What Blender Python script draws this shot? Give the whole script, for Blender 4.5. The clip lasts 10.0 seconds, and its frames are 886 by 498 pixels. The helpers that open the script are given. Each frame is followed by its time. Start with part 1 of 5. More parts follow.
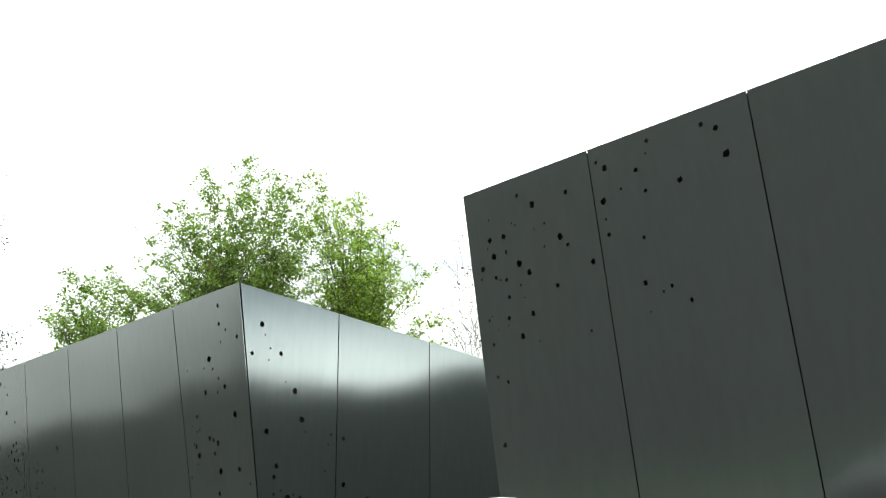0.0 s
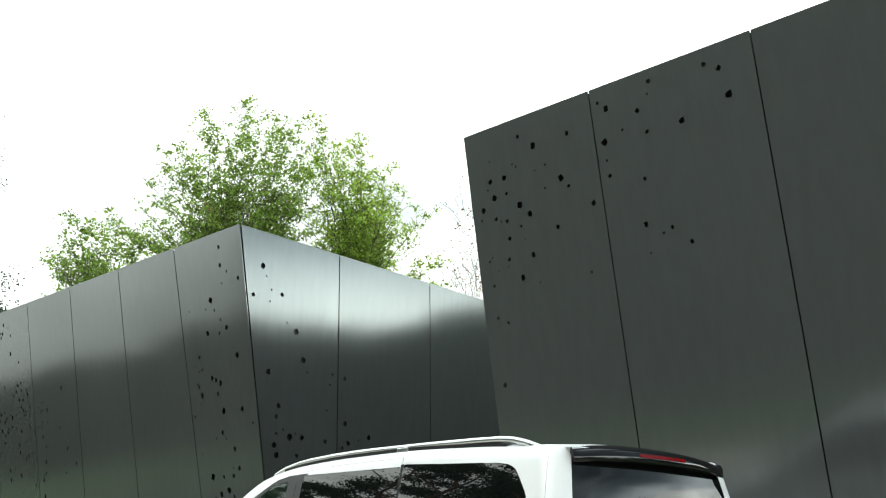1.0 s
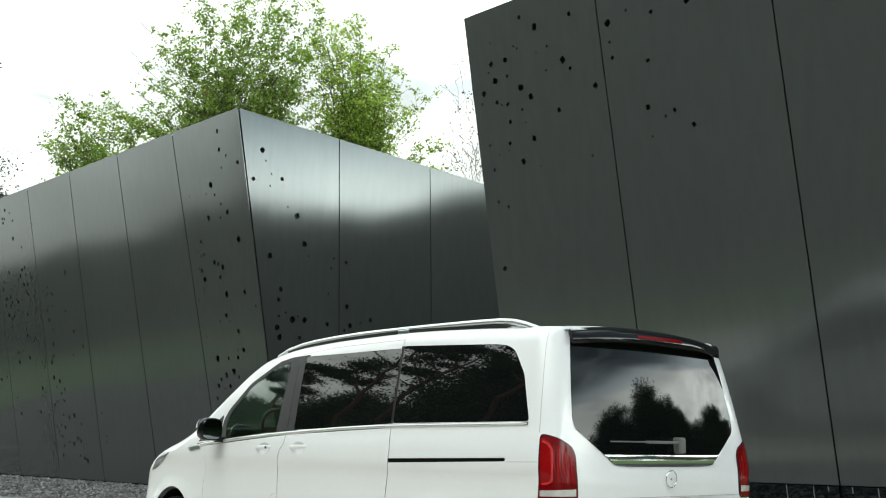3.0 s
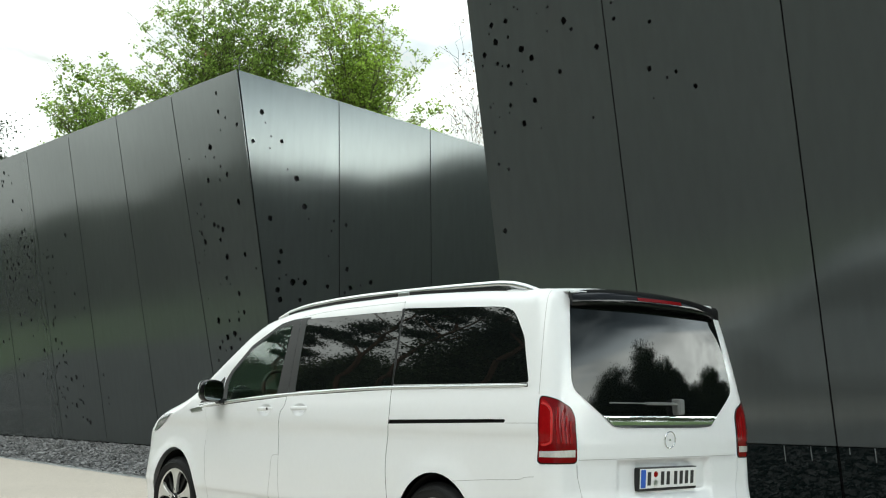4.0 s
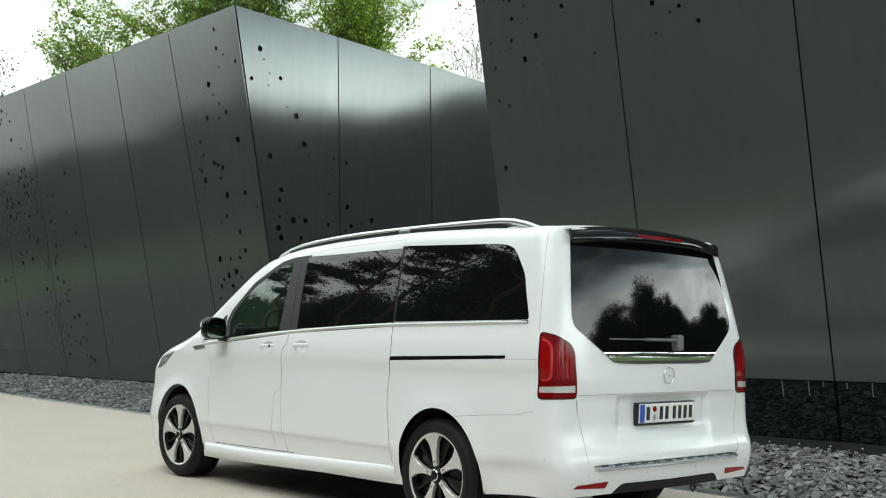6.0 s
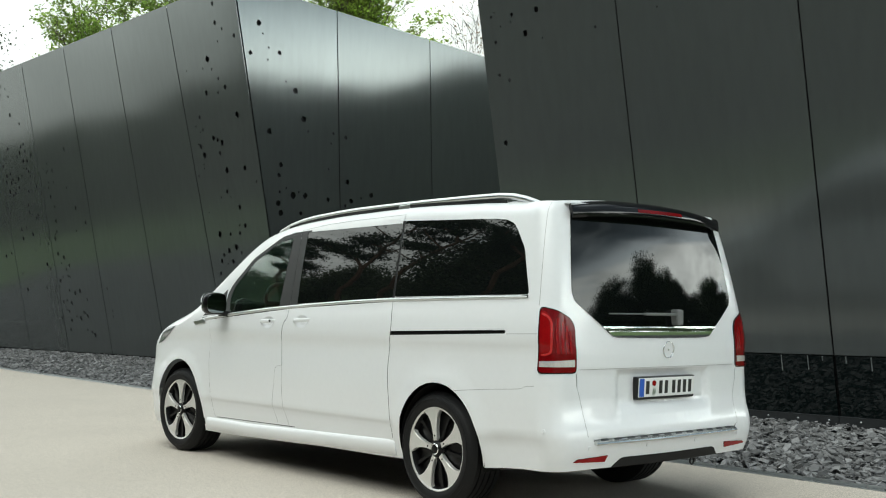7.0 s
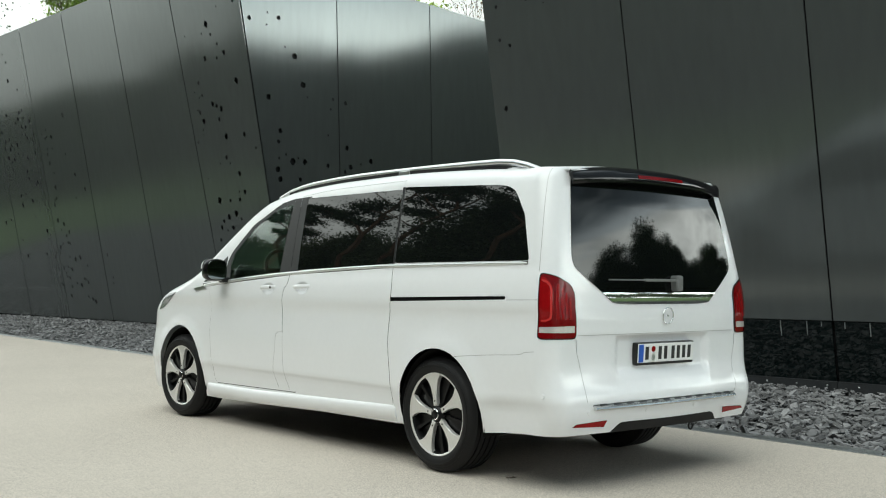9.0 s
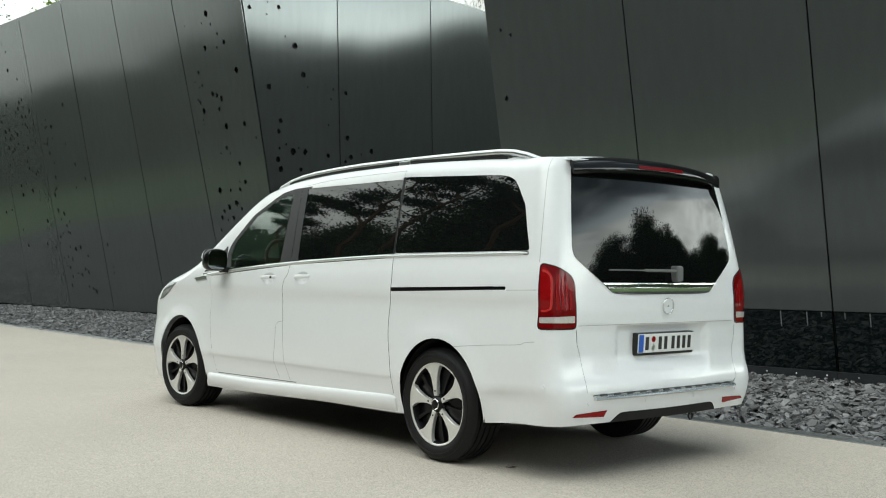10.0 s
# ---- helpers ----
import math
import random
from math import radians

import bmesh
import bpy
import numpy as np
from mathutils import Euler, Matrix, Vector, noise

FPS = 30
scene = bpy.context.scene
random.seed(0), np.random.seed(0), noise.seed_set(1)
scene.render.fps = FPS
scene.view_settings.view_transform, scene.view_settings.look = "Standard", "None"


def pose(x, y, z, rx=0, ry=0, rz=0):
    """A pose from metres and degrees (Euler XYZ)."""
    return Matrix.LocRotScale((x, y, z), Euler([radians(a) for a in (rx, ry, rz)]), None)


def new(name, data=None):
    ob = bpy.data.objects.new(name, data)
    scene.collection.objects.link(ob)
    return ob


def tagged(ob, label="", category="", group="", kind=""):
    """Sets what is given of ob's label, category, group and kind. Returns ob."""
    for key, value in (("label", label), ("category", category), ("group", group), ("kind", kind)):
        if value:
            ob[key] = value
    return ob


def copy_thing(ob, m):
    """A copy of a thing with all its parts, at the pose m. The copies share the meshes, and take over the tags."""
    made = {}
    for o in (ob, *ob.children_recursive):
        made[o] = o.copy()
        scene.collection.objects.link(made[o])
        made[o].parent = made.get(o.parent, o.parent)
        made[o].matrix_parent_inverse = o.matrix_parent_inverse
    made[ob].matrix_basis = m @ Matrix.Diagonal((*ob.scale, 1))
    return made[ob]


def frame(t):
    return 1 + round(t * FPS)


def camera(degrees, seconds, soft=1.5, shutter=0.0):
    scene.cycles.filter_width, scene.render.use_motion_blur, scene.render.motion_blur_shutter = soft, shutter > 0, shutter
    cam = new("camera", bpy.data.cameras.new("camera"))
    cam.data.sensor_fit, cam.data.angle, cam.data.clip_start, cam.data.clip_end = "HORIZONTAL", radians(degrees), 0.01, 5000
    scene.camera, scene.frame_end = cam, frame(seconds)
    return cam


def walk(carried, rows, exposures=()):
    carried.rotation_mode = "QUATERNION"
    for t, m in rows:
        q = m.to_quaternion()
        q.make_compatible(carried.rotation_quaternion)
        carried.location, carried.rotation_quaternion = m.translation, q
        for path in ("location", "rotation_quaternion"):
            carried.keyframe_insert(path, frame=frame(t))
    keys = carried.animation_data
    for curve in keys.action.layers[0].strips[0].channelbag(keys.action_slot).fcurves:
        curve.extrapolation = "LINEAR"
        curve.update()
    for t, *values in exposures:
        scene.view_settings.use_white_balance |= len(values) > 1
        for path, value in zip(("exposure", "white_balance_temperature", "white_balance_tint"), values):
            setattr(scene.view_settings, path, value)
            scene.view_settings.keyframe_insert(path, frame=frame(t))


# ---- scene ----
cam = camera(46.27, 10.0, soft=1.1)
EYE = (-4.999, -4.900, 1.140)
walk(cam, [
    (0.0, pose(*EYE, 110.410, -0.800, -40.237)),
    (0.5, pose(*EYE, 108.998, -0.769, -40.215)),
    (1.0, pose(*EYE, 107.176, -0.793, -40.209)),
    (1.5, pose(*EYE, 105.409, -0.748, -40.196)),
    (2.0, pose(*EYE, 103.514, -0.709, -40.185)),
    (2.5, pose(*EYE, 102.090, -0.689, -40.167)),
    (3.0, pose(*EYE, 100.777, -0.676, -40.165)),
    (4.5, pose(*EYE, 97.820, -0.605, -40.135)),
    (5.0, pose(*EYE, 96.928, -0.513, -40.112)),
    (5.5, pose(*EYE, 96.061, -0.510, -40.108)),
    (7.0, pose(*EYE, 93.872, -0.407, -40.093)),
    (7.5, pose(*EYE, 93.303, -0.406, -40.104)),
    (8.0, pose(*EYE, 92.816, -0.374, -40.083)),
    (8.5, pose(*EYE, 92.410, -0.399, -40.088)),
    (9.0, pose(*EYE, 92.007, -0.366, -40.089)),
    (9.5, pose(*EYE, 91.727, -0.381, -40.080)),
    (10.0, pose(*EYE, 91.463, -0.416, -40.071)),
], [(0.0, 0.04, 6500, 0.0), (3.0, -0.18, 6500, 0.0), (10.0, -0.32, 6500, 0.0)])

# ---- light: bright overcast sky, soft high sun ----
SUN_HEIGHT, SUN_TURN = radians(58), radians(252)
CLOUD = 2.9
world = bpy.data.worlds.new("sky")
scene.world = world
world.use_nodes = True
wn, wl = world.node_tree.nodes, world.node_tree.links
wn.clear()
w_out = wn.new("ShaderNodeOutputWorld")
w_back = wn.new("ShaderNodeBackground")
w_back.inputs["Strength"].default_value = 1.0
w_sky = wn.new("ShaderNodeTexSky")
w_sky.sky_type = "NISHITA"
w_sky.sun_disc = False
w_sky.sun_elevation, w_sky.sun_rotation = SUN_HEIGHT, SUN_TURN
w_sky.air_density, w_sky.dust_density = 1.0, 2.0
w_dim = wn.new("ShaderNodeVectorMath")
w_dim.operation = "SCALE"
w_dim.inputs["Scale"].default_value = 0.10
wl.new(w_sky.outputs["Color"], w_dim.inputs[0])
w_co = wn.new("ShaderNodeTexCoord")
w_map = wn.new("ShaderNodeMapping")
w_map.inputs["Scale"].default_value = (1.0, 1.0, 2.2)
wl.new(w_co.outputs["Generated"], w_map.inputs["Vector"])
w_noise = wn.new("ShaderNodeTexNoise")
w_noise.inputs["Scale"].default_value = 2.9
w_noise.inputs["Detail"].default_value = 8.0
w_noise.inputs["Roughness"].default_value = 0.55
w_noise.inputs["Distortion"].default_value = 0.35
wl.new(w_map.outputs["Vector"], w_noise.inputs["Vector"])
# cloud: thick and grey overhead, thin and bright low down
w_sep = wn.new("ShaderNodeSeparateXYZ")
wl.new(w_co.outputs["Generated"], w_sep.inputs["Vector"])
w_high = wn.new("ShaderNodeMapRange")
w_high.inputs["From Min"].default_value, w_high.inputs["From Max"].default_value = 0.30, 0.39
w_high.inputs["To Min"].default_value, w_high.inputs["To Max"].default_value = -0.12, 0.33
w_high.interpolation_type = "SMOOTHSTEP"
w_rag = wn.new("ShaderNodeMath")
w_rag.operation = "MULTIPLY_ADD"
w_rag.inputs[1].default_value = 0.14
wl.new(w_noise.outputs["Fac"], w_rag.inputs[0])
wl.new(w_sep.outputs["Z"], w_rag.inputs[2])
wl.new(w_rag.outputs[0], w_high.inputs["Value"])
# the cloud is thinner on the north side, past the buildings
w_dot = wn.new("ShaderNodeVectorMath")
w_dot.operation = "DOT_PRODUCT"
w_dot.inputs[1].default_value = (0.35, 0.94, 0.0)
wl.new(w_co.outputs["Generated"], w_dot.inputs[0])
w_side = wn.new("ShaderNodeMapRange")
w_side.inputs["From Min"].default_value, w_side.inputs["From Max"].default_value = 0.2, 0.6
w_side.inputs["To Min"].default_value, w_side.inputs["To Max"].default_value = 0.0, 0.42
wl.new(w_dot.outputs["Value"], w_side.inputs["Value"])
w_thin = wn.new("ShaderNodeMath")
w_thin.operation = "SUBTRACT"
wl.new(w_high.outputs["Result"], w_thin.inputs[0])
wl.new(w_side.outputs["Result"], w_thin.inputs[1])
w_sub = wn.new("ShaderNodeMath")
w_sub.operation = "SUBTRACT"
wl.new(w_noise.outputs["Fac"], w_sub.inputs[0])
wl.new(w_thin.outputs[0], w_sub.inputs[1])
w_ramp = wn.new("ShaderNodeValToRGB")
w_ramp.color_ramp.elements[0].position, w_ramp.color_ramp.elements[0].color = 0.17, (0.15, 0.18, 0.21, 1)
w_ramp.color_ramp.elements[1].position, w_ramp.color_ramp.elements[1].color = 0.58, (0.99, 1.0, 0.99, 1)
w_mid = w_ramp.color_ramp.elements.new(0.42)
w_mid.color = (0.60, 0.65, 0.70, 1)
w_ramp.color_ramp.interpolation = "EASE"
wl.new(w_sub.outputs[0], w_ramp.inputs["Fac"])
w_gain = wn.new("ShaderNodeVectorMath")
w_gain.operation = "SCALE"
wl.new(w_ramp.outputs["Color"], w_gain.inputs[0])
# low south-east sky, out of view: brightness added for the upright wall to mirror
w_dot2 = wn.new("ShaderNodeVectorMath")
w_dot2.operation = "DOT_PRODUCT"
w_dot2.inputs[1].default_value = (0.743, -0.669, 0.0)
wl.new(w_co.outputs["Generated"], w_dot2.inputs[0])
w_southeast = wn.new("ShaderNodeMapRange")
w_southeast.interpolation_type = "SMOOTHSTEP"
w_southeast.inputs["From Min"].default_value, w_southeast.inputs["From Max"].default_value = 0.77, 0.93
wl.new(w_dot2.outputs["Value"], w_southeast.inputs["Value"])
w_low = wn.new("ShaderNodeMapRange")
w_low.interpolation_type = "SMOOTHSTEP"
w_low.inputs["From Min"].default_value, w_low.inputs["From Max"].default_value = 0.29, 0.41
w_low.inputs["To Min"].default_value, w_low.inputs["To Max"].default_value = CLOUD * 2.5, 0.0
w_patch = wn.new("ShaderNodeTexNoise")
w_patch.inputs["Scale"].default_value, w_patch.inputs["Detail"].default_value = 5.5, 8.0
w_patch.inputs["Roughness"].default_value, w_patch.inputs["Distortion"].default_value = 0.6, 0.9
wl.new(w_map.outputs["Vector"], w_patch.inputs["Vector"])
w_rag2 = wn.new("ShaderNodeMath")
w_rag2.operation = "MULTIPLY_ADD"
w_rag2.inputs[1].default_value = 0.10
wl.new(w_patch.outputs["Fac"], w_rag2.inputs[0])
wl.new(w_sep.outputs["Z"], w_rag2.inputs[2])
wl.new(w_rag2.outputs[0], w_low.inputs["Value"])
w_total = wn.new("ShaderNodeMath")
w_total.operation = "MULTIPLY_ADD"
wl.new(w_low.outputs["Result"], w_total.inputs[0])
wl.new(w_southeast.outputs["Result"], w_total.inputs[1])
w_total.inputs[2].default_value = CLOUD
# a wide break in the cloud low in the east-south-east
w_dot3 = wn.new("ShaderNodeVectorMath")
w_dot3.operation = "DOT_PRODUCT"
w_dot3.inputs[1].default_value = (2.898, -0.776, -2.0)
wl.new(w_co.outputs["Generated"], w_dot3.inputs[0])
w_rag3 = wn.new("ShaderNodeMath")
w_rag3.operation = "MULTIPLY_ADD"
w_rag3.inputs[1].default_value = 0.5
wl.new(w_patch.outputs["Fac"], w_rag3.inputs[0])
wl.new(w_dot3.outputs["Value"], w_rag3.inputs[2])
w_break = wn.new("ShaderNodeMapRange")
w_break.interpolation_type = "SMOOTHSTEP"
w_break.inputs["From Min"].default_value, w_break.inputs["From Max"].default_value = 2.60, 2.86
w_break.inputs["To Min"].default_value, w_break.inputs["To Max"].default_value = 0.0, CLOUD * 0.7
wl.new(w_rag3.outputs[0], w_break.inputs["Value"])
w_sum = wn.new("ShaderNodeMath")
w_sum.operation = "ADD"
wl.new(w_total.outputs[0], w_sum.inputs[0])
wl.new(w_break.outputs["Result"], w_sum.inputs[1])
# billows: lighter and darker folds in the cloud
w_fold = wn.new("ShaderNodeMapRange")
w_fold.inputs["From Min"].default_value, w_fold.inputs["From Max"].default_value = 0.34, 0.66
w_fold.inputs["To Min"].default_value, w_fold.inputs["To Max"].default_value = 0.65, 1.35
wl.new(w_patch.outputs["Fac"], w_fold.inputs["Value"])
w_all = wn.new("ShaderNodeMath")
w_all.operation = "MULTIPLY"
wl.new(w_sum.outputs[0], w_all.inputs[0])
wl.new(w_fold.outputs["Result"], w_all.inputs[1])
# low sky dimmed, out of view, to dull the long wall's reflection
w_horizon = wn.new("ShaderNodeMapRange")
w_horizon.inputs["From Min"].default_value, w_horizon.inputs["From Max"].default_value = 0.0, 0.17
w_horizon.inputs["To Min"].default_value, w_horizon.inputs["To Max"].default_value = 0.36, 1.0
wl.new(w_sep.outputs["Z"], w_horizon.inputs["Value"])
w_dimmed = wn.new("ShaderNodeMath")
w_dimmed.operation = "MULTIPLY"
wl.new(w_all.outputs[0], w_dimmed.inputs[0])
wl.new(w_horizon.outputs["Result"], w_dimmed.inputs[1])
# the sheet of cloud over the buildings is even and less bright
w_dot4 = wn.new("ShaderNodeVectorMath")
w_dot4.operation = "DOT_PRODUCT"
w_dot4.inputs[1].default_value = (0.82, 0.57, 0.0)
wl.new(w_co.outputs["Generated"], w_dot4.inputs[0])
w_east = wn.new("ShaderNodeMapRange")
w_east.interpolation_type = "SMOOTHSTEP"
w_east.inputs["From Min"].default_value, w_east.inputs["From Max"].default_value = 0.35, 0.80
w_east.inputs["To Min"].default_value, w_east.inputs["To Max"].default_value = 1.0, 0.62
wl.new(w_dot4.outputs["Value"], w_east.inputs["Value"])
w_sheet = wn.new("ShaderNodeMath")
w_sheet.operation = "MULTIPLY"
wl.new(w_dimmed.outputs[0], w_sheet.inputs[0])
wl.new(w_east.outputs["Result"], w_sheet.inputs[1])
wl.new(w_sheet.outputs[0], w_gain.inputs["Scale"])
w_mix = wn.new("ShaderNodeMix")
w_mix.data_type = "RGBA"
w_mix.inputs["Factor"].default_value = 0.88
wl.new(w_dim.outputs["Vector"], w_mix.inputs["A"])
wl.new(w_gain.outputs["Vector"], w_mix.inputs["B"])
wl.new(w_mix.outputs["Result"], w_back.inputs["Color"])
wl.new(w_back.outputs["Background"], w_out.inputs["Surface"])

sun = new("sun", bpy.data.lights.new("sun", "SUN"))
sun.data.energy, sun.data.angle, sun.data.color = 2.9, radians(56), (1.0, 0.98, 0.95)
sun.matrix_world = pose(0, 0, 30, 90 - math.degrees(SUN_HEIGHT), 0, -math.degrees(SUN_TURN) + 180)


# ---- materials ----
def material(name, color, rough=0.5, metal=0.0, spread=0.0, scale=4.0, fine=60.0, bump=0.0, coat=0.0, stretch=(1, 1, 1),
             by_object=0.0, by_island=0.0, rough_spread=0.0, spec=0.5, speck=0.0, grain=None):
    """A surface whose colour and gloss vary at two scales, with fine relief."""
    m = bpy.data.materials.new(name)
    m.use_nodes = True
    n, l = m.node_tree.nodes, m.node_tree.links
    b = n["Principled BSDF"]
    b.inputs["Base Color"].default_value = (*color, 1)
    b.inputs["Roughness"].default_value = rough
    b.inputs["Metallic"].default_value = metal
    b.inputs["Specular IOR Level"].default_value = spec
    b.inputs["Coat Weight"].default_value = coat
    b.inputs["Coat Roughness"].default_value = 0.03
    co = n.new("ShaderNodeTexCoord")
    mp = n.new("ShaderNodeMapping")
    mp.inputs["Scale"].default_value = stretch
    l.new(co.outputs["Object"], mp.inputs["Vector"])
    big, small = n.new("ShaderNodeTexNoise"), n.new("ShaderNodeTexNoise")
    for t, s, d in ((big, scale, 4.0), (small, fine, 3.0)):
        t.inputs["Scale"].default_value, t.inputs["Detail"].default_value = s, d
        l.new(mp.outputs["Vector"], t.inputs["Vector"])
    if spread or by_object or by_island:
        value = n.new("ShaderNodeMath")
        value.operation = "ADD"
        l.new(big.outputs["Fac"], value.inputs[0])
        l.new(small.outputs["Fac"], value.inputs[1])
        rng = n.new("ShaderNodeMapRange")
        rng.inputs["From Min"].default_value, rng.inputs["From Max"].default_value = 0.6, 1.4
        rng.inputs["To Min"].default_value, rng.inputs["To Max"].default_value = 1 - spread, 1 + spread
        l.new(value.outputs[0], rng.inputs["Value"])
        last = rng.outputs["Result"]
        for amount, node, out in ((by_object, "ShaderNodeObjectInfo", "Random"), (by_island, "ShaderNodeNewGeometry", "Random Per Island")):
            if amount:
                info = n.new(node)
                r2 = n.new("ShaderNodeMapRange")
                r2.inputs["To Min"].default_value, r2.inputs["To Max"].default_value = 1 - amount, 1 + amount
                l.new(info.outputs[out], r2.inputs["Value"])
                mul = n.new("ShaderNodeMath")
                mul.operation = "MULTIPLY"
                l.new(last, mul.inputs[0])
                l.new(r2.outputs["Result"], mul.inputs[1])
                last = mul.outputs[0]
        if speck:
            r3 = n.new("ShaderNodeMapRange")
            r3.inputs["From Min"].default_value, r3.inputs["From Max"].default_value = 0.40, 0.60
            r3.inputs["To Min"].default_value, r3.inputs["To Max"].default_value = 1 - speck, 1 + speck
            l.new(small.outputs["Fac"], r3.inputs["Value"])
            mul = n.new("ShaderNodeMath")
            mul.operation = "MULTIPLY"
            l.new(last, mul.inputs[0])
            l.new(r3.outputs["Result"], mul.inputs[1])
            last = mul.outputs[0]
        if grain:
            cell = n.new("ShaderNodeTexVoronoi")
            cell.inputs["Scale"].default_value = grain[0]
            l.new(mp.outputs["Vector"], cell.inputs["Vector"])
            pick = n.new("ShaderNodeSeparateColor")
            l.new(cell.outputs["Color"], pick.inputs["Color"])
            r4 = n.new("ShaderNodeMapRange")
            r4.inputs["To Min"].default_value, r4.inputs["To Max"].default_value = 1 - grain[1], 1 + grain[1]
            l.new(pick.outputs["Red"], r4.inputs["Value"])
            mul = n.new("ShaderNodeMath")
            mul.operation = "MULTIPLY"
            l.new(last, mul.inputs[0])
            l.new(r4.outputs["Result"], mul.inputs[1])
            last = mul.outputs[0]
        tint = n.new("ShaderNodeVectorMath")
        tint.operation = "SCALE"
        tint.inputs[0].default_value = color
        l.new(last, tint.inputs["Scale"])
        l.new(tint.outputs["Vector"], b.inputs["Base Color"])
    if rough_spread:
        rr = n.new("ShaderNodeMapRange")
        rr.inputs["From Min"].default_value, rr.inputs["From Max"].default_value = 0.3, 0.7
        rr.inputs["To Min"].default_value, rr.inputs["To Max"].default_value = rough - rough_spread, rough + rough_spread
        l.new(big.outputs["Fac"], rr.inputs["Value"])
        l.new(rr.outputs["Result"], b.inputs["Roughness"])
    if bump:
        bp = n.new("ShaderNodeBump")
        bp.inputs["Strength"].default_value, bp.inputs["Distance"].default_value = min(1.0, bump * 10), bump * 0.1
        l.new(small.outputs["Fac"], bp.inputs["Height"])
        l.new(bp.outputs["Normal"], b.inputs["Normal"])
    return m


def glass(name, color, rough=0.0, transmission=1.0, ior=1.45):
    m = bpy.data.materials.new(name)
    m.use_nodes = True
    b = m.node_tree.nodes["Principled BSDF"]
    b.inputs["Base Color"].default_value = (*color, 1)
    b.inputs["Roughness"].default_value = rough
    b.inputs["Transmission Weight"].default_value = transmission
    b.inputs["IOR"].default_value = ior
    return m


CLADDING = material("dark_anodised_aluminium", (0.144, 0.156, 0.155), 0.120, 0.56, 0.07, 0.35, 9, 0.0, by_object=0.04, stretch=(1, 1, 0.18), rough_spread=0.02, spec=0.25)
# anodised film: little gain towards grazing angles
CLADDING.node_tree.nodes["Principled BSDF"].inputs["Specular Tint"].default_value = (0.9, 0.9, 0.9, 1)
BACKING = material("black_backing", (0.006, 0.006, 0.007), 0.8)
DARK_GLASS = material("dark_glass", (0.004, 0.007, 0.007), 0.03, 0.0, spec=0.6)
STRIP = material("grey_metal_strip", (0.09, 0.095, 0.10), 0.42, 0.8, 0.12, 3, 40)
KERB = material("galvanised_steel", (0.42, 0.44, 0.45), 0.45, 0.9, 0.15, 3, 60)
ROAD = material("beige_asphalt", (0.475, 0.427, 0.372), 0.85, 0.0, 0.10, 0.6, 260, 0.0, grain=(190, 0.36))
GRASS = material("grass", (0.066, 0.116, 0.026), 0.9, 0.0, 0.35, 0.5, 30, 0.2)
SLATE = material("slate_chips", (0.16, 0.16, 0.163), 0.58, 0.0, 0.25, 6, 60, 0.03, by_island=0.6)
# near-black bed colour stands for the shade in the gaps between chips
BED = material("shaded_bed_gaps", (0.02, 0.02, 0.02), 0.9, 0.0, 0.3, 8, 60)
BARK = material("bark", (0.11, 0.085, 0.065), 0.9, 0.0, 0.3, 4, 30, 0.1)
RUBBER = material("tyre_rubber", (0.008, 0.008, 0.0085), 0.6, 0.0, 0.15, 8, 80, 0.02, spec=0.25)


# ---- mesh helpers ----
def mesh_object(name, verts, faces, mat, parent=None, label="", smooth=False):
    me = bpy.data.meshes.new(name)
    me.from_pydata([tuple(v) for v in verts], [], faces)
    me.materials.append(mat)
    if smooth:
        me.polygons.foreach_set("use_smooth", [True] * len(me.polygons))
    ob = new(name, me)
    if parent:
        ob.parent = parent
    if label:
        ob["label"] = label
    return ob


def part(name, bm, mat, parent=None, label="", smooth=False):
    """One bmesh as one mesh object under a thing or a part."""
    me = bpy.data.meshes.new(name)
    bm.to_mesh(me)
    bm.free()
    me.materials.append(mat)
    if smooth:
        me.polygons.foreach_set("use_smooth", [True] * len(me.polygons))
    ob = new(name, me)
    if parent:
        ob.parent = parent
    if label:
        ob["label"] = label
    return ob


def thing(name, label, category, at=(0, 0, 0), group="", kind=""):
    ob = new(name)
    ob.location = at
    ob.empty_display_size = 0.1
    return tagged(ob, label, category, group, kind)


def box(bm, lo, hi, bevel=0.0, m=None):
    """A box between two corners, with bevelled edges."""
    r = bmesh.ops.create_cube(bm, size=1.0)
    vs = r["verts"]
    for v in vs:
        v.co = Vector([lo[k] + (v.co[k] + 0.5) * (hi[k] - lo[k]) for k in range(3)])
    if bevel:
        es = list({e for v in vs for e in v.link_edges})
        r = bmesh.ops.bevel(bm, geom=es, offset=bevel, segments=2, affect="EDGES", profile=0.5)
        vs = list({v for f in r["faces"] for v in f.verts} | {v for v in vs if v.is_valid})
    if m is not None:
        bmesh.ops.transform(bm, matrix=m, verts=vs)
    return vs

# ---- the two clad blocks ----
from mathutils.geometry import delaunay_2d_cdt


def wall_frame(foot, yaw, lean):
    """Along, up and outward directions of a wall that runs along yaw and leans out by lean degrees."""
    a, l = radians(yaw), radians(lean)
    along = Vector((math.sin(a), math.cos(a), 0))
    out = Vector((-along.y, along.x, 0))
    up = Vector((0, 0, 1)) * math.cos(l) + out * math.sin(l)
    return Vector(foot), along, up, up.cross(along).normalized()


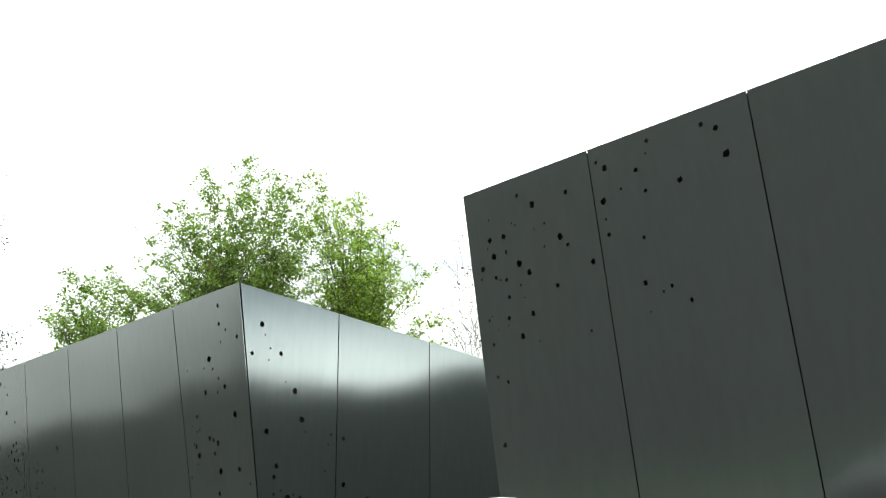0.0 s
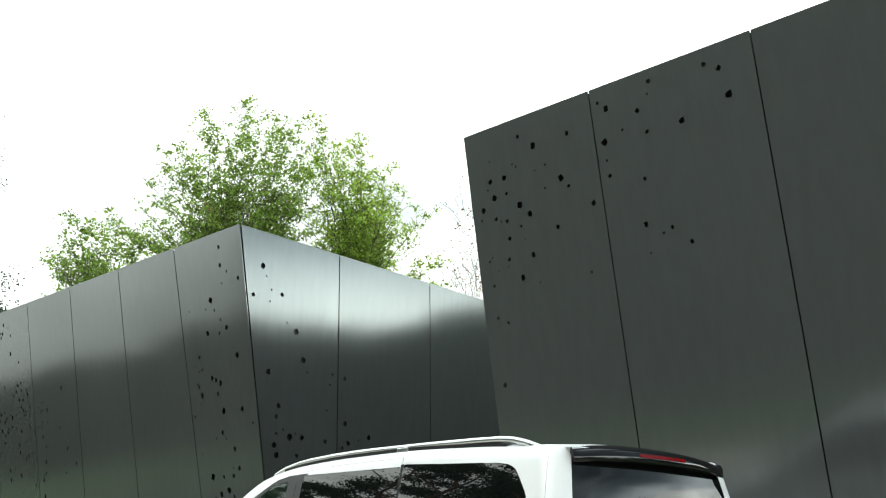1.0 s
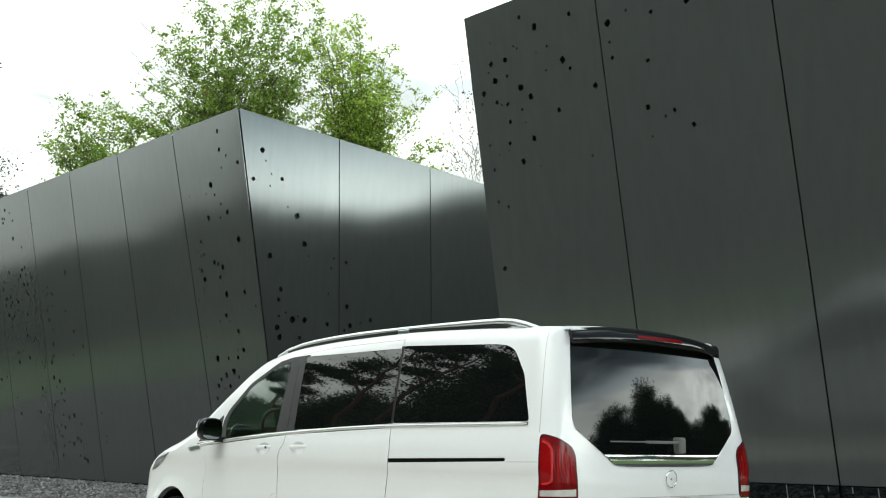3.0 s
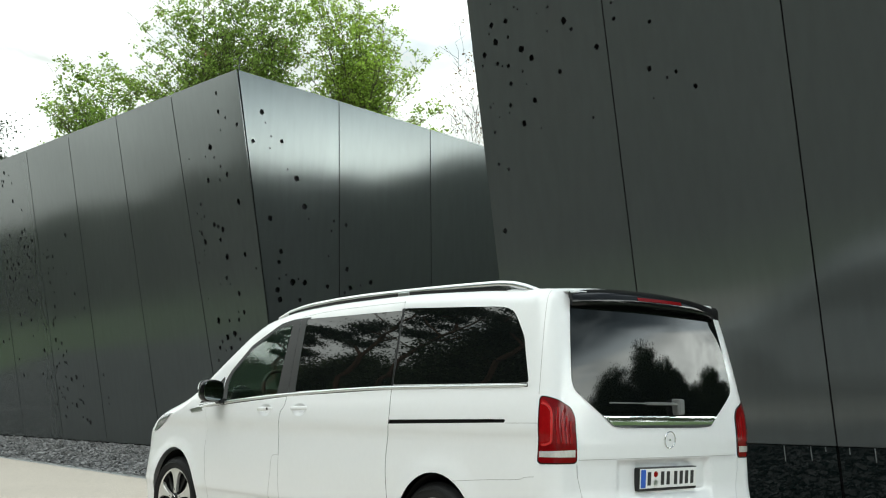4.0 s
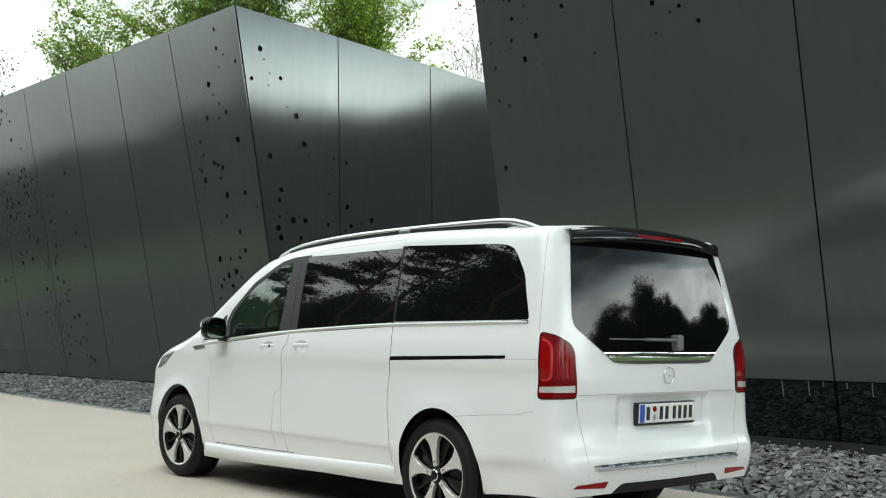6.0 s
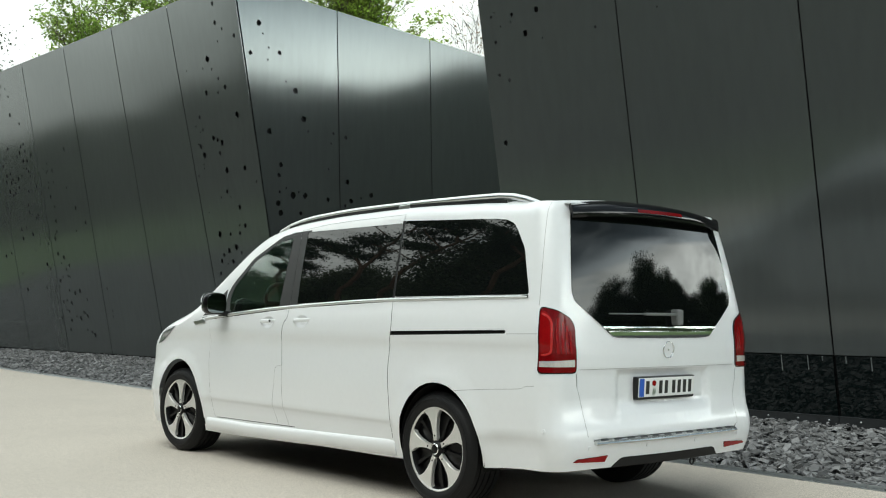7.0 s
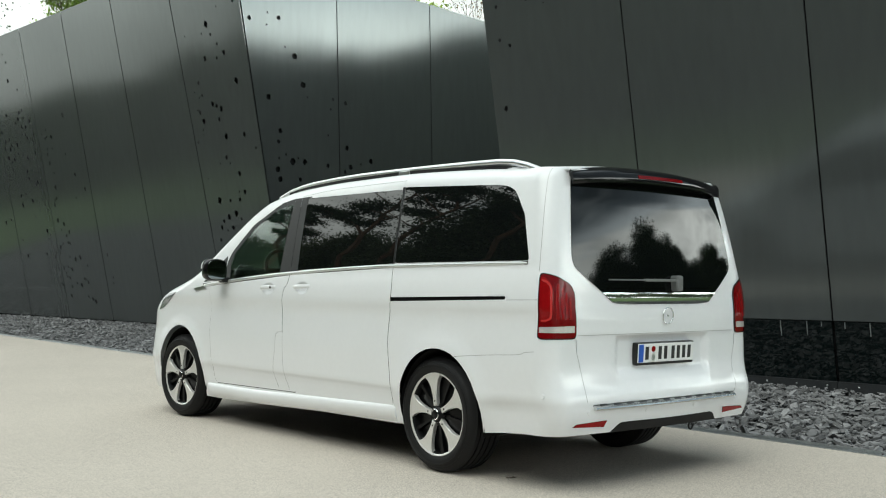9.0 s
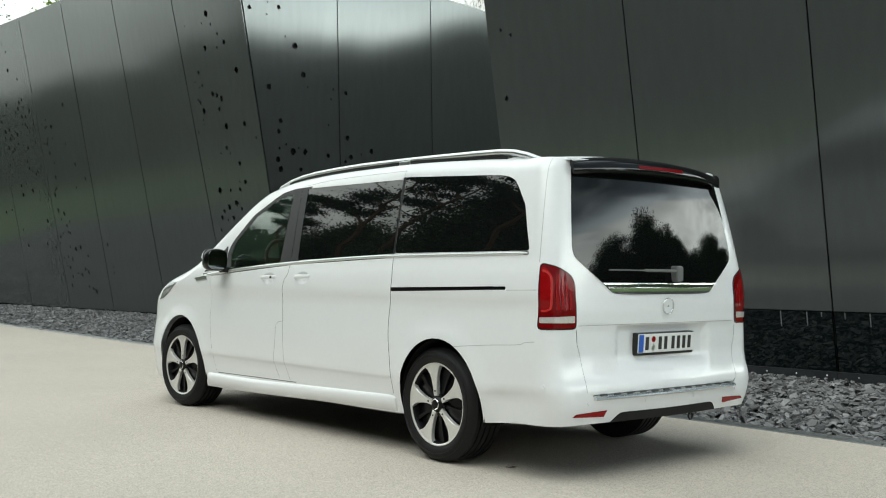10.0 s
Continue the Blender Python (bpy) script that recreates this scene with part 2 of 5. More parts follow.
def oval(u, v, r, rng):
    """A slightly uneven oval hole."""
    long, turn = r * rng.uniform(1.0, 1.25), rng.uniform(0, 3.14)
    pts = []
    for k in range(14):
        a = k * math.tau / 14
        x, y = long * math.cos(a) * rng.uniform(0.93, 1.05), r * 0.88 * math.sin(a)
        pts.append((u + x * math.cos(turn) - y * math.sin(turn), v + x * math.sin(turn) + y * math.cos(turn)))
    return pts


def panel(frame_, outline, holes, rng, mat, parent, name="panel", thick=0.012):
    """A metal sheet in a wall's plane, with holes cut right through it."""
    foot, along, up, out = frame_
    holes = [(u, v, r * 1.22) for u, v, r in holes]
    loops = [outline] + [oval(u, v, r, rng) for u, v, r in holes]
    pts, edges = [], []
    for lp in loops:
        k = len(pts)
        pts += [Vector(p) for p in lp]
        edges += [(k + i, k + (i + 1) % len(lp)) for i in range(len(lp))]
    pv, pe, pf, _, _, _ = delaunay_2d_cdt(pts, edges, [], 1, 1e-5)
    verts = [foot + along * p.x + up * p.y for p in pv] + [foot + along * p.x + up * p.y - out * thick for p in pv]
    n = len(pv)
    mids = [(sum(pv[i].x for i in f) / len(f), sum(pv[i].y for i in f) / len(f)) for f in pf]
    faces = [tuple(f) for f, (x, y) in zip(pf, mids) if not any((x - u) ** 2 + (y - v) ** 2 < (r * 0.8) ** 2 for u, v, r in holes)]
    count = {}
    for f in faces:
        for i in range(len(f)):
            count[(f[i], f[(i + 1) % len(f)])] = 1
    rim = [e for e in count if (e[1], e[0]) not in count]
    allf = faces + [tuple(reversed([i + n for i in f])) for f in faces] + [(b, a, a + n, b + n) for a, b in rim]
    ob = mesh_object(name, verts, allf, mat, parent)
    me = ob.data
    bm = bmesh.new()
    bm.from_mesh(me)
    bmesh.ops.recalc_face_normals(bm, faces=bm.faces)
    bm.to_mesh(me)
    bm.free()
    return ob


GAP = 0.019
rng = random.Random(5)


def scatter(u0, u1, v0, v1, n, lo=0.012, hi=0.02):
    return [(rng.uniform(u0, u1), rng.uniform(v0, v1), rng.uniform(lo, hi)) for _ in range(n)]


def spaced(holes, u0, u1, v0, v1):
    """Only the holes inside the panel that do not touch each other."""
    kept = []
    for u, v, r in holes:
        if u0 + r * 1.6 < u < u1 - r * 1.6 and v0 + r * 1.6 < v < v1 - r * 1.6 and all((u - a) ** 2 + (v - b) ** 2 > (1.4 * (r + c)) ** 2 for a, b, c in kept):
            kept.append((u, v, r))
    return kept


def within(holes, a0, b0, v0, a1, b1, v1):
    """Only the holes clear of a panel's slanting sides."""
    kept = []
    for u, v, r in holes:
        t = (v - v0) / (v1 - v0)
        if a0 + (a1 - a0) * t + r * 1.9 < u < b0 + (b1 - b0) * t - r * 1.9:
            kept.append((u, v, r))
    return kept


# far block: leaning long side, upright short side
LF = wall_frame((5.606, 20.767, 0.198), -3, 11)
HOLES_L_UPPER = [(-6.98, 7.36, 0.041), (-6.97, 6.98, 0.041), (-7.20, 6.81, 0.027), (-7.59, 6.60, 0.040), (-6.98, 6.60, 0.020), (-6.50, 6.33, 0.062), (-6.62, 6.10, 0.028), (-6.81, 5.88, 0.027), (-7.01, 5.68, 0.047), (-6.28, 5.67, 0.049), (-6.73, 5.61, 0.027), (-7.30, 5.08, 0.060), (-5.88, 5.22, 0.035), (-5.95, 4.95, 0.028), (-6.30, 4.73, 0.048), (-6.44, 4.68, 0.041), (-6.60, 4.60, 0.055), (-5.77, 4.62, 0.042), (-5.46, 4.50, 0.057), (-5.86, 4.42, 0.056), (-6.47, 4.40, 0.041), (-5.47, 4.23, 0.057), (-6.63, 4.03, 0.061), (-7.30, 4.01, 0.047), (-5.51, 4.01, 0.028), (-6.52, 3.60, 0.041), (-7.64, 3.70, 0.026)]
HOLES_L_LOWER = [(-6.91, 3.25, 0.047), (-7.01, 2.86, 0.047), (-6.78, 2.72, 0.041), (-6.00, 2.74, 0.063), (-6.42, 2.72, 0.034), (-6.57, 2.44, 0.062), (-6.27, 2.38, 0.055), (-6.38, 2.31, 0.041), (-6.05, 2.30, 0.035), (-6.37, 2.15, 0.048), (-5.93, 2.17, 0.042), (-5.82, 1.91, 0.035), (-6.73, 2.32, 0.034), (-5.43, 3.23, 0.043)]
far_block = thing("clad_building", "dark anodised metal building, leaning facade of perforated tall panels", "building")
L_TOP = 7.66
L_EDGES = [-7.827, -5.19, -2.59, 0.045, 2.71, 5.34, 7.92, 10.56, 13.2]
L_FEET = [-7.827, -5.60, -2.85, -0.07, 2.55, 5.22, 7.85, 10.5, 13.2]


def cluster(cu, cv, su, sv, n, rmin=0.024, rmax=0.058):
    return [(rng.gauss(cu, su), rng.gauss(cv, sv), rng.uniform(rmin, rmax)) for _ in range(n)]


far_holes = cluster(4.0, 4.95, 0.85, 0.35, 60) + cluster(4.6, 4.0, 1.6, 0.9, 26) + cluster(2.3, 2.2, 0.5, 0.8, 45) + cluster(3.6, 3.0, 1.6, 1.0, 24) + cluster(1.2, 0.9, 0.7, 0.5, 18) + cluster(4.6, 7.1, 0.5, 0.4, 9) + cluster(2.2, 4.7, 0.5, 0.4, 8)
for k in range(len(L_EDGES) - 1):
    a, b = L_EDGES[k] + GAP * 0.8, L_EDGES[k + 1] - GAP * 0.8
    top0, top1 = L_TOP + 0.019 * (a + 7.83), L_TOP + 0.019 * (b + 7.83)
    hs = HOLES_L_UPPER + HOLES_L_LOWER + scatter(-7.0, -5.4, 1.2, 6.5, 16) if k == 0 else far_holes
    a_low, b_low = L_FEET[k] + GAP * 0.8, L_FEET[k + 1] - GAP * 0.8
    panel(LF, [(a_low, 0.0), (b_low, 0.0), (b, top1), (a, top0)], within(spaced(hs, a_low, b, 0.1, top0 - 0.1), a_low, b_low, 0.0, a, b, top0), rng, CLADDING, far_block)

corner_top = Vector((4.557, 12.875, 7.714))
ma = radians(83)
MF = (corner_top, Vector((math.sin(ma), math.cos(ma), 0)), Vector((0, 0, 1)), Vector((math.cos(ma), -math.sin(ma), 0)))
HOLES_M = [(0.65, -0.73, 0.054), (0.75, -0.93, 0.020), (0.90, -1.18, 0.020), (0.46, -1.37, 0.040), (1.18, -1.23, 0.041), (0.88, -1.43, 0.020), (1.35, -1.79, 0.020), (1.60, -1.94, 0.061), (1.83, -2.49, 0.061), (1.95, -2.73, 0.020), (0.96, -2.86, 0.053), (2.64, -2.68, 0.028), (2.58, -2.90, 0.021), (2.99, -2.72, 0.042), (1.26, -3.50, 0.046), (1.22, -3.72, 0.040), (2.52, -3.45, 0.021), (3.05, -3.67, 0.049)]
HOLES_M_LOW = [(1.59, -4.09, 0.067), (1.90, -4.07, 0.054), (1.21, -4.28, 0.053), (1.24, -4.05, 0.026), (1.41, -3.96, 0.020), (1.73, -4.01, 0.020), (2.52, -4.09, 0.041), (3.16, -4.07, 0.049), (3.00, -4.18, 0.035), (3.45, -3.98, 0.021), (3.75, -3.89, 0.050), (1.28, -4.47, 0.053), (1.79, -4.44, 0.040)]
M_EDGES = [0.0, 2.69, 5.555, 8.45, 11.35, 14.3]
M_FEET = [0.0, 2.98, 5.80, 8.65, 11.5, 14.3]
# the corner leans with the long side
M_FOOT = -7.52
lean_u = 0.2
for k in range(len(M_EDGES) - 1):
    a, b = M_EDGES[k] + (0.045 if k == 0 else GAP * 0.7), M_EDGES[k + 1] - GAP * 0.7
    a_low, b_low = a + lean_u * 7.52 if k == 0 else M_FEET[k] + GAP * 0.7, M_FEET[k + 1] - GAP * 0.7
    hs = HOLES_M + HOLES_M_LOW + scatter(1.2, 4.0, -6.5, -4.6, 22, 0.02, 0.05)
    hs = within(spaced(hs, a, b_low, M_FOOT + 0.1, -0.15), a_low, b_low, M_FOOT, a, b, 0.0)
    panel(MF, [(a_low, M_FOOT), (b_low, M_FOOT), (b, -0.012 * b), (a, -0.012 * a)], hs, rng, CLADDING, far_block)


def hull(corners_low, corners_high, name, mat, parent, label=""):
    """A closed prism between a lower and an upper outline."""
    n = len(corners_low)
    verts = list(corners_low) + list(corners_high)
    faces = [tuple(range(n))[::-1], tuple(range(n, 2 * n))] + [(i, (i + 1) % n, n + (i + 1) % n, n + i) for i in range(n)]
    ob = mesh_object(name, verts, faces, mat, parent, label)
    bm = bmesh.new()
    bm.from_mesh(ob.data)
    bmesh.ops.recalc_face_normals(bm, faces=bm.faces)
    bm.to_mesh(ob.data)
    bm.free()
    return ob


def on(fr, u, v, inset=0.0):
    return fr[0] + fr[1] * u + fr[2] * v - fr[3] * inset


IN = 0.06
BACK = Vector((3.2, 0, 0))
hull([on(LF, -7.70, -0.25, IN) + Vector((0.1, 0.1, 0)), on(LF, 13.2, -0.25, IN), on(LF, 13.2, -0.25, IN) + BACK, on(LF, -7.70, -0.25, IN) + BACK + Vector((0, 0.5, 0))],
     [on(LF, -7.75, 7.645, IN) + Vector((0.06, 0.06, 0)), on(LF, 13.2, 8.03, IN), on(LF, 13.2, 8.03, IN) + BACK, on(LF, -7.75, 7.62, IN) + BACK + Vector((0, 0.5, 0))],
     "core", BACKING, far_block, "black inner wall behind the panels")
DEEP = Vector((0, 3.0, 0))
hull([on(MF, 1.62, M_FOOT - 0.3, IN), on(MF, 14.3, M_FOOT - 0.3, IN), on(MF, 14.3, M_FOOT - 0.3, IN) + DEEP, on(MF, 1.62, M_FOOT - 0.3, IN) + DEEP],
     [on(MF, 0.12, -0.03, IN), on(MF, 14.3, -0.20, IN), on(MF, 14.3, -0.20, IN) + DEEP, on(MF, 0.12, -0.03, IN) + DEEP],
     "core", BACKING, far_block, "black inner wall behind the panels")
bm = bmesh.new()
bmesh.ops.create_cone(bm, cap_ends=True, segments=8, radius1=0.012, radius2=0.006, depth=0.34, matrix=Matrix.Translation(corner_top + Vector((0.12, 0.12, 0.15))))
part("lightning_rod", bm, STRIP, far_block)

# near block
RF = wall_frame((4.832, 0.618, 0.806), -3, 10)
HOLES_R_A = [(3.40, 5.77, 0.025), (3.17, 5.58, 0.042), (2.61, 5.58, 0.028), (3.01, 5.29, 0.016), (3.97, 5.31, 0.034), (3.72, 5.30, 0.034), (2.79, 5.06, 0.041), (2.69, 4.93, 0.024), (3.93, 5.08, 0.039), (3.71, 5.09, 0.021), (3.51, 4.89, 0.042), (3.36, 4.74, 0.037), (2.35, 4.63, 0.032), (4.15, 4.96, 0.035), (3.94, 4.80, 0.026), (3.76, 4.73, 0.025), (4.20, 4.83, 0.017), (3.53, 4.61, 0.017), (2.94, 4.47, 0.028), (3.75, 4.50, 0.025), (3.39, 4.21, 0.033), (3.80, 4.23, 0.025), (4.15, 4.27, 0.017), (3.61, 3.96, 0.037), (4.12, 3.94, 0.021), (2.52, 3.82, 0.016), (4.12, 3.52, 0.021), (3.96, 3.43, 0.021), (4.15, 2.65, 0.030)]
HOLES_R_B = [(1.95, 5.86, 0.036), (2.09, 5.80, 0.020), (1.98, 5.70, 0.036), (1.34, 5.83, 0.027), (1.38, 5.69, 0.012), (1.55, 5.54, 0.027), (1.79, 5.38, 0.016), (1.46, 5.26, 0.023), (0.99, 5.25, 0.034), (0.61, 5.78, 0.026), (0.44, 5.68, 0.030), (0.37, 5.36, 0.040), (2.07, 5.31, 0.039), (2.07, 5.08, 0.016), (2.06, 4.89, 0.023), (1.58, 4.73, 0.023), (1.66, 4.21, 0.030), (1.32, 4.10, 0.022), (1.44, 4.06, 0.015), (1.10, 3.89, 0.026), (1.65, 3.87, 0.011)]
near_block = thing("clad_building", "dark metal building, overhanging perforated panels above a black glass plinth", "building")
R_EDGES = [-3.05, 0.006, 2.201, 4.359]
for k in range(3):
    a, b = R_EDGES[k] + GAP / 2, R_EDGES[k + 1] - GAP / 2
    hs = HOLES_R_A + HOLES_R_B + scatter(3.0, 4.25, 3.6, 5.6, 14, 0.008, 0.013) if k else []
    panel(RF, [(a, 0.0), (b, 0.0), (b, 5.955 + 0.018 * b), (a, 5.955 + 0.018 * a)], spaced(hs, a, b, 0.1, 5.9), rng, CLADDING, near_block)
    panel(RF, [(a + 0.006, -0.63), (b - 0.006, -0.63), (b - 0.006, -0.012), (a + 0.006, -0.012)], [], rng, DARK_GLASS, near_block, "plinth_pane")
    st = panel((RF[0] + RF[3] * 0.02, *RF[1:]), [(a - 0.006, -0.80), (b + 0.006, -0.80), (b + 0.006, -0.632), (a - 0.006, -0.632)], [], rng, STRIP, near_block, "base_strip", 0.03)
    for u in np.arange(a + 0.1, b, 0.34):
        bm = bmesh.new()
        q = on(RF, u, -0.675, -0.022)
        bmesh.ops.create_uvsphere(bm, u_segments=8, v_segments=5, radius=0.011, matrix=Matrix.Translation(q))
        part("rivet", bm, KERB, st)
# slim pale steel strips on the glass, just below the panels
for u, low in ((0.585, -0.18), (0.29, -0.16), (0.13, -0.06), (-0.12, -0.08), (-0.378, -0.15)):
    panel((RF[0] + RF[3] * 0.006, *RF[1:]), [(u - 0.005, low), (u + 0.005, low), (u + 0.005, -0.014), (u - 0.005, -0.014)], [], rng, KERB, near_block, "glass_strip", 0.006)
R_DEEP = 5.0
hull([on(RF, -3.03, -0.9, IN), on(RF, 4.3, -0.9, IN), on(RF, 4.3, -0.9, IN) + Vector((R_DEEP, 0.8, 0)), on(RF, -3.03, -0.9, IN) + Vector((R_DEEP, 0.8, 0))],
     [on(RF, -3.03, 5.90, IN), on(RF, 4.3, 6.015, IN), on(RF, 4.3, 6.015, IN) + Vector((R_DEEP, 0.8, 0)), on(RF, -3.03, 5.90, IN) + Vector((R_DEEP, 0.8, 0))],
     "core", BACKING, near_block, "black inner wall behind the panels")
# ---- ground ----
bm = bmesh.new()
bmesh.ops.create_grid(bm, x_segments=60, y_segments=60, size=600)
ground = tagged(part("ground", bm, GRASS), "mown green grass around the drive", "grass", kind="structure")
ground.location = (0, 0, -0.06)


def kerb_x(y):
    return 1.86 + 0.018 * y


def road_west(y):
    """The drive narrows to its end beside the far building."""
    t = max(0.0, min(1.0, (y - 9.0) / 14.0))
    return -6.6 + (kerb_x(y) - 0.05 + 6.6) * t * t * (3 - 2 * t)


ys = np.linspace(-60, 23, 84)
verts = [(road_west(y), y, 0) for y in ys] + [(kerb_x(y), y, 0) for y in ys] + [(road_west(y), y, -0.2) for y in ys] + [(kerb_x(y), y, -0.2) for y in ys]
n = len(ys)
faces = [(i, n + i, n + i + 1, i + 1) for i in range(n - 1)] + [(2 * n + i, i, i + 1, 2 * n + i + 1) for i in range(n - 1)] + [(n + i, 3 * n + i, 3 * n + i + 1, n + i + 1) for i in range(n - 1)]
tagged(mesh_object("road", verts, faces, ROAD), "pale beige fine-grained asphalt drive, dry and clean", "road", kind="structure")

# ---- the van's shape ----
def curve(keys):
    """A smooth curve through (at, value) keys, with no overshoot."""
    xs, ys = [k[0] for k in keys], [k[1] for k in keys]
    d = [(ys[i + 1] - ys[i]) / (xs[i + 1] - xs[i]) for i in range(len(xs) - 1)]
    m = [d[0]] + [0.0 if d[i - 1] * d[i] <= 0 else 2 * d[i - 1] * d[i] / (d[i - 1] + d[i]) for i in range(1, len(d))] + [d[-1]]

    def f(x):
        if x <= xs[0]:
            return ys[0]
        if x >= xs[-1]:
            return ys[-1]
        i = max(j for j in range(len(xs) - 1) if xs[j] <= x)
        h = xs[i + 1] - xs[i]
        t = (x - xs[i]) / h
        return (ys[i] * (1 + 2 * t) + h * m[i] * t) * (1 - t) ** 2 + (ys[i + 1] * (3 - 2 * t) - h * m[i + 1] * (1 - t)) * t * t
    return f


HALF_WIDTH = curve([(0.20, 0.89), (0.30, 0.918), (0.46, 0.9405), (0.495, 0.9525), (0.52, 0.9540), (0.72, 0.960), (0.95, 0.9515), (1.028, 0.9625), (1.045, 0.9630), (1.10, 0.9585), (1.16, 0.950), (1.24, 0.932), (1.32, 0.918), (1.55, 0.874), (1.75, 0.830), (1.95, 0.78)])
REAR_Y = curve([(0.20, -0.95), (0.32, -1.03), (0.45, -1.065), (0.52, -1.06), (0.60, -1.035), (0.70, -1.02), (0.95, -1.02), (1.05, -1.012), (1.30, -0.985), (1.60, -0.940), (1.80, -0.905), (1.95, -0.89)])
TOP_Z = curve([(-2.0, 1.80), (-0.75, 1.822), (-0.23, 1.86), (0.6, 1.892), (1.14, 1.89), (1.72, 1.868), (2.2, 1.800), (2.37, 1.735), (2.62, 1.595), (2.92, 1.414), (3.2, 1.247), (3.37, 1.18), (3.66, 1.10), (3.95, 1.003), (4.2, 0.90), (4.36, 0.80)])
BOTTOM_Z = curve([(-1.9, 0.318), (-1.2, 0.320), (-0.8, 0.318), (-0.6, 0.305), (-0.4, 0.285), (0.42, 0.255), (1.4, 0.242), (2.9, 0.205), (3.9, 0.21), (4.36, 0.21)])
NOSE, SHOULDER, ROLL = 4.36, 3.2, 0.09


def half_width(y, z):
    """Half the body's width at a place along it and a height."""
    w = HALF_WIDTH(z)
    if y > SHOULDER:
        t = min(1.0, (y - SHOULDER) / (NOSE - SHOULDER))
        w *= max(0.0, 1 - t ** 5.0) ** (1 / 3.0) * (1 + 0.055 * t * max(0.0, min(1.0, (0.75 - z) * 4)))
    d = TOP_Z(y) - z
    if d < ROLL:
        w -= ROLL * (1 - math.sqrt(max(0.0, 1 - ((ROLL - max(d, 0)) / ROLL) ** 2)))
    return max(w, 0.0)


SIDE_END, WRAP = -0.60, 1.27


def skin(p, z):
    """The body's left half: p runs along the side, round the rear corner and on to the middle of the rear."""
    if p >= SIDE_END:
        return Vector((-half_width(p, z), p, z))
    w, back, r = half_width(SIDE_END, z), REAR_Y(z), 0.135
    s = (SIDE_END - p) / WRAP
    crown = 0.04
    straight = max(0.0, SIDE_END - (back + r + crown))
    arc = r * math.pi / 2
    flat = w - r
    at = s * (straight + arc + flat)
    if at < straight:
        return Vector((-w, SIDE_END - at, z))
    yc = SIDE_END - straight
    if at < straight + arc:
        a = (at - straight) / r
        c, n = math.cos(a), math.sin(a)
        return Vector((-(w - r) - r * c, yc - r * n, z))
    x = flat - (at - straight - arc)
    return Vector((-x, yc - r - crown * (1 - (x / flat) ** 2), z))


# ---- the van: materials ----
PAINT = material("white_paint", (0.795, 0.805, 0.825), 0.32, 0.0, 0.015, 2, 30, 0.0, coat=0.6)
SEAM = material("dark_seam", (0.012, 0.012, 0.012), 0.9, spec=0.1)
CREASE = material("grey_seam_and_shade", (0.36, 0.36, 0.36), 0.6)
PRIVACY = material("privacy_glass", (0.004, 0.005, 0.005), 0.0, 0.0, spec=0.6)
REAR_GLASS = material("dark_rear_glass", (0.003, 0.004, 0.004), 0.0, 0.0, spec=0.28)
MIRROR = material("mirror_glass", (0.42, 0.45, 0.46), 0.0, 1.0)
CLEAR = glass("clear_glass", (0.56, 0.70, 0.62), 0.0)
TRIM = material("black_trim", (0.014, 0.014, 0.015), 0.42, 0.0, 0.1, 5, 80, spec=0.35)
GLOSS_BLACK = material("gloss_black", (0.006, 0.006, 0.007), 0.10, 0.0, coat=0.0, spec=0.3)
CHROME = material("chrome", (0.82, 0.83, 0.84), 0.10, 1.0)
SATIN = material("satin_aluminium", (0.72, 0.73, 0.74), 0.28, 1.0, 0.04, 4, 60)
RIM_SILVER = material("machined_alloy", (0.74, 0.73, 0.71), 0.36, 0.6, 0.05, 6, 90)
STEP_METAL = material("bright_step_metal", (0.68, 0.70, 0.69), 0.16, 1.0, 0.1, 20, 90)
RIM_BLACK = material("black_alloy", (0.005, 0.005, 0.0055), 0.32, 0.0, spec=0.18)
RED = material("red_lens", (0.25, 0.004, 0.006), 0.10, 0.0, 0.12, 14, 60, spec=0.2)
GUIDE_RED = material("red_light_guide", (0.52, 0.03, 0.03), 0.25, 0.0, 0.1, 20, 60, spec=0.3)
DEEP_RED = material("deep_red_lens", (0.15, 0.002, 0.004), 0.10, 0.0, 0.15, 12, 60, spec=0.2)
HEAD_LENS = material("headlamp_lens", (0.26, 0.27, 0.28), 0.08, 0.5, 0.6, 25, 60)
LENS = material("clear_lens", (0.62, 0.60, 0.58), 0.18, 0.3, 0.2, 30, 90, coat=0.3)
PLATE_WHITE = material("plate_white", (0.78, 0.79, 0.78), 0.4, 0.0, 0.02)
PLATE_BLUE = material("plate_blue", (0.02, 0.10, 0.50), 0.4)
INK = material("plate_ink", (0.015, 0.015, 0.015), 0.5)
# wiper plastic lightened to grey, for the sky reflected in it
SHEEN_GREY = material("wiper_sky_sheen", (0.13, 0.135, 0.135), 0.5, 0.0, 0.1, 10, 80)
CABIN = material("dark_cabin", (0.03, 0.03, 0.032), 0.7, 0.0, 0.2, 6, 60, 0.03)
LEATHER = material("black_leather", (0.035, 0.034, 0.033), 0.5, 0.0, 0.2, 10, 90, 0.03)

van = thing("van", "white electric passenger van with tinted windows, parked on pale asphalt", "van")


def normal_at(p, z):
    a, b = skin(p + 0.004, z) - skin(p - 0.004, z), skin(p, z + 0.004) - skin(p, z - 0.004)
    n = b.cross(a)
    return n.normalized() if n.length > 1e-12 else Vector((-1, 0, 0))


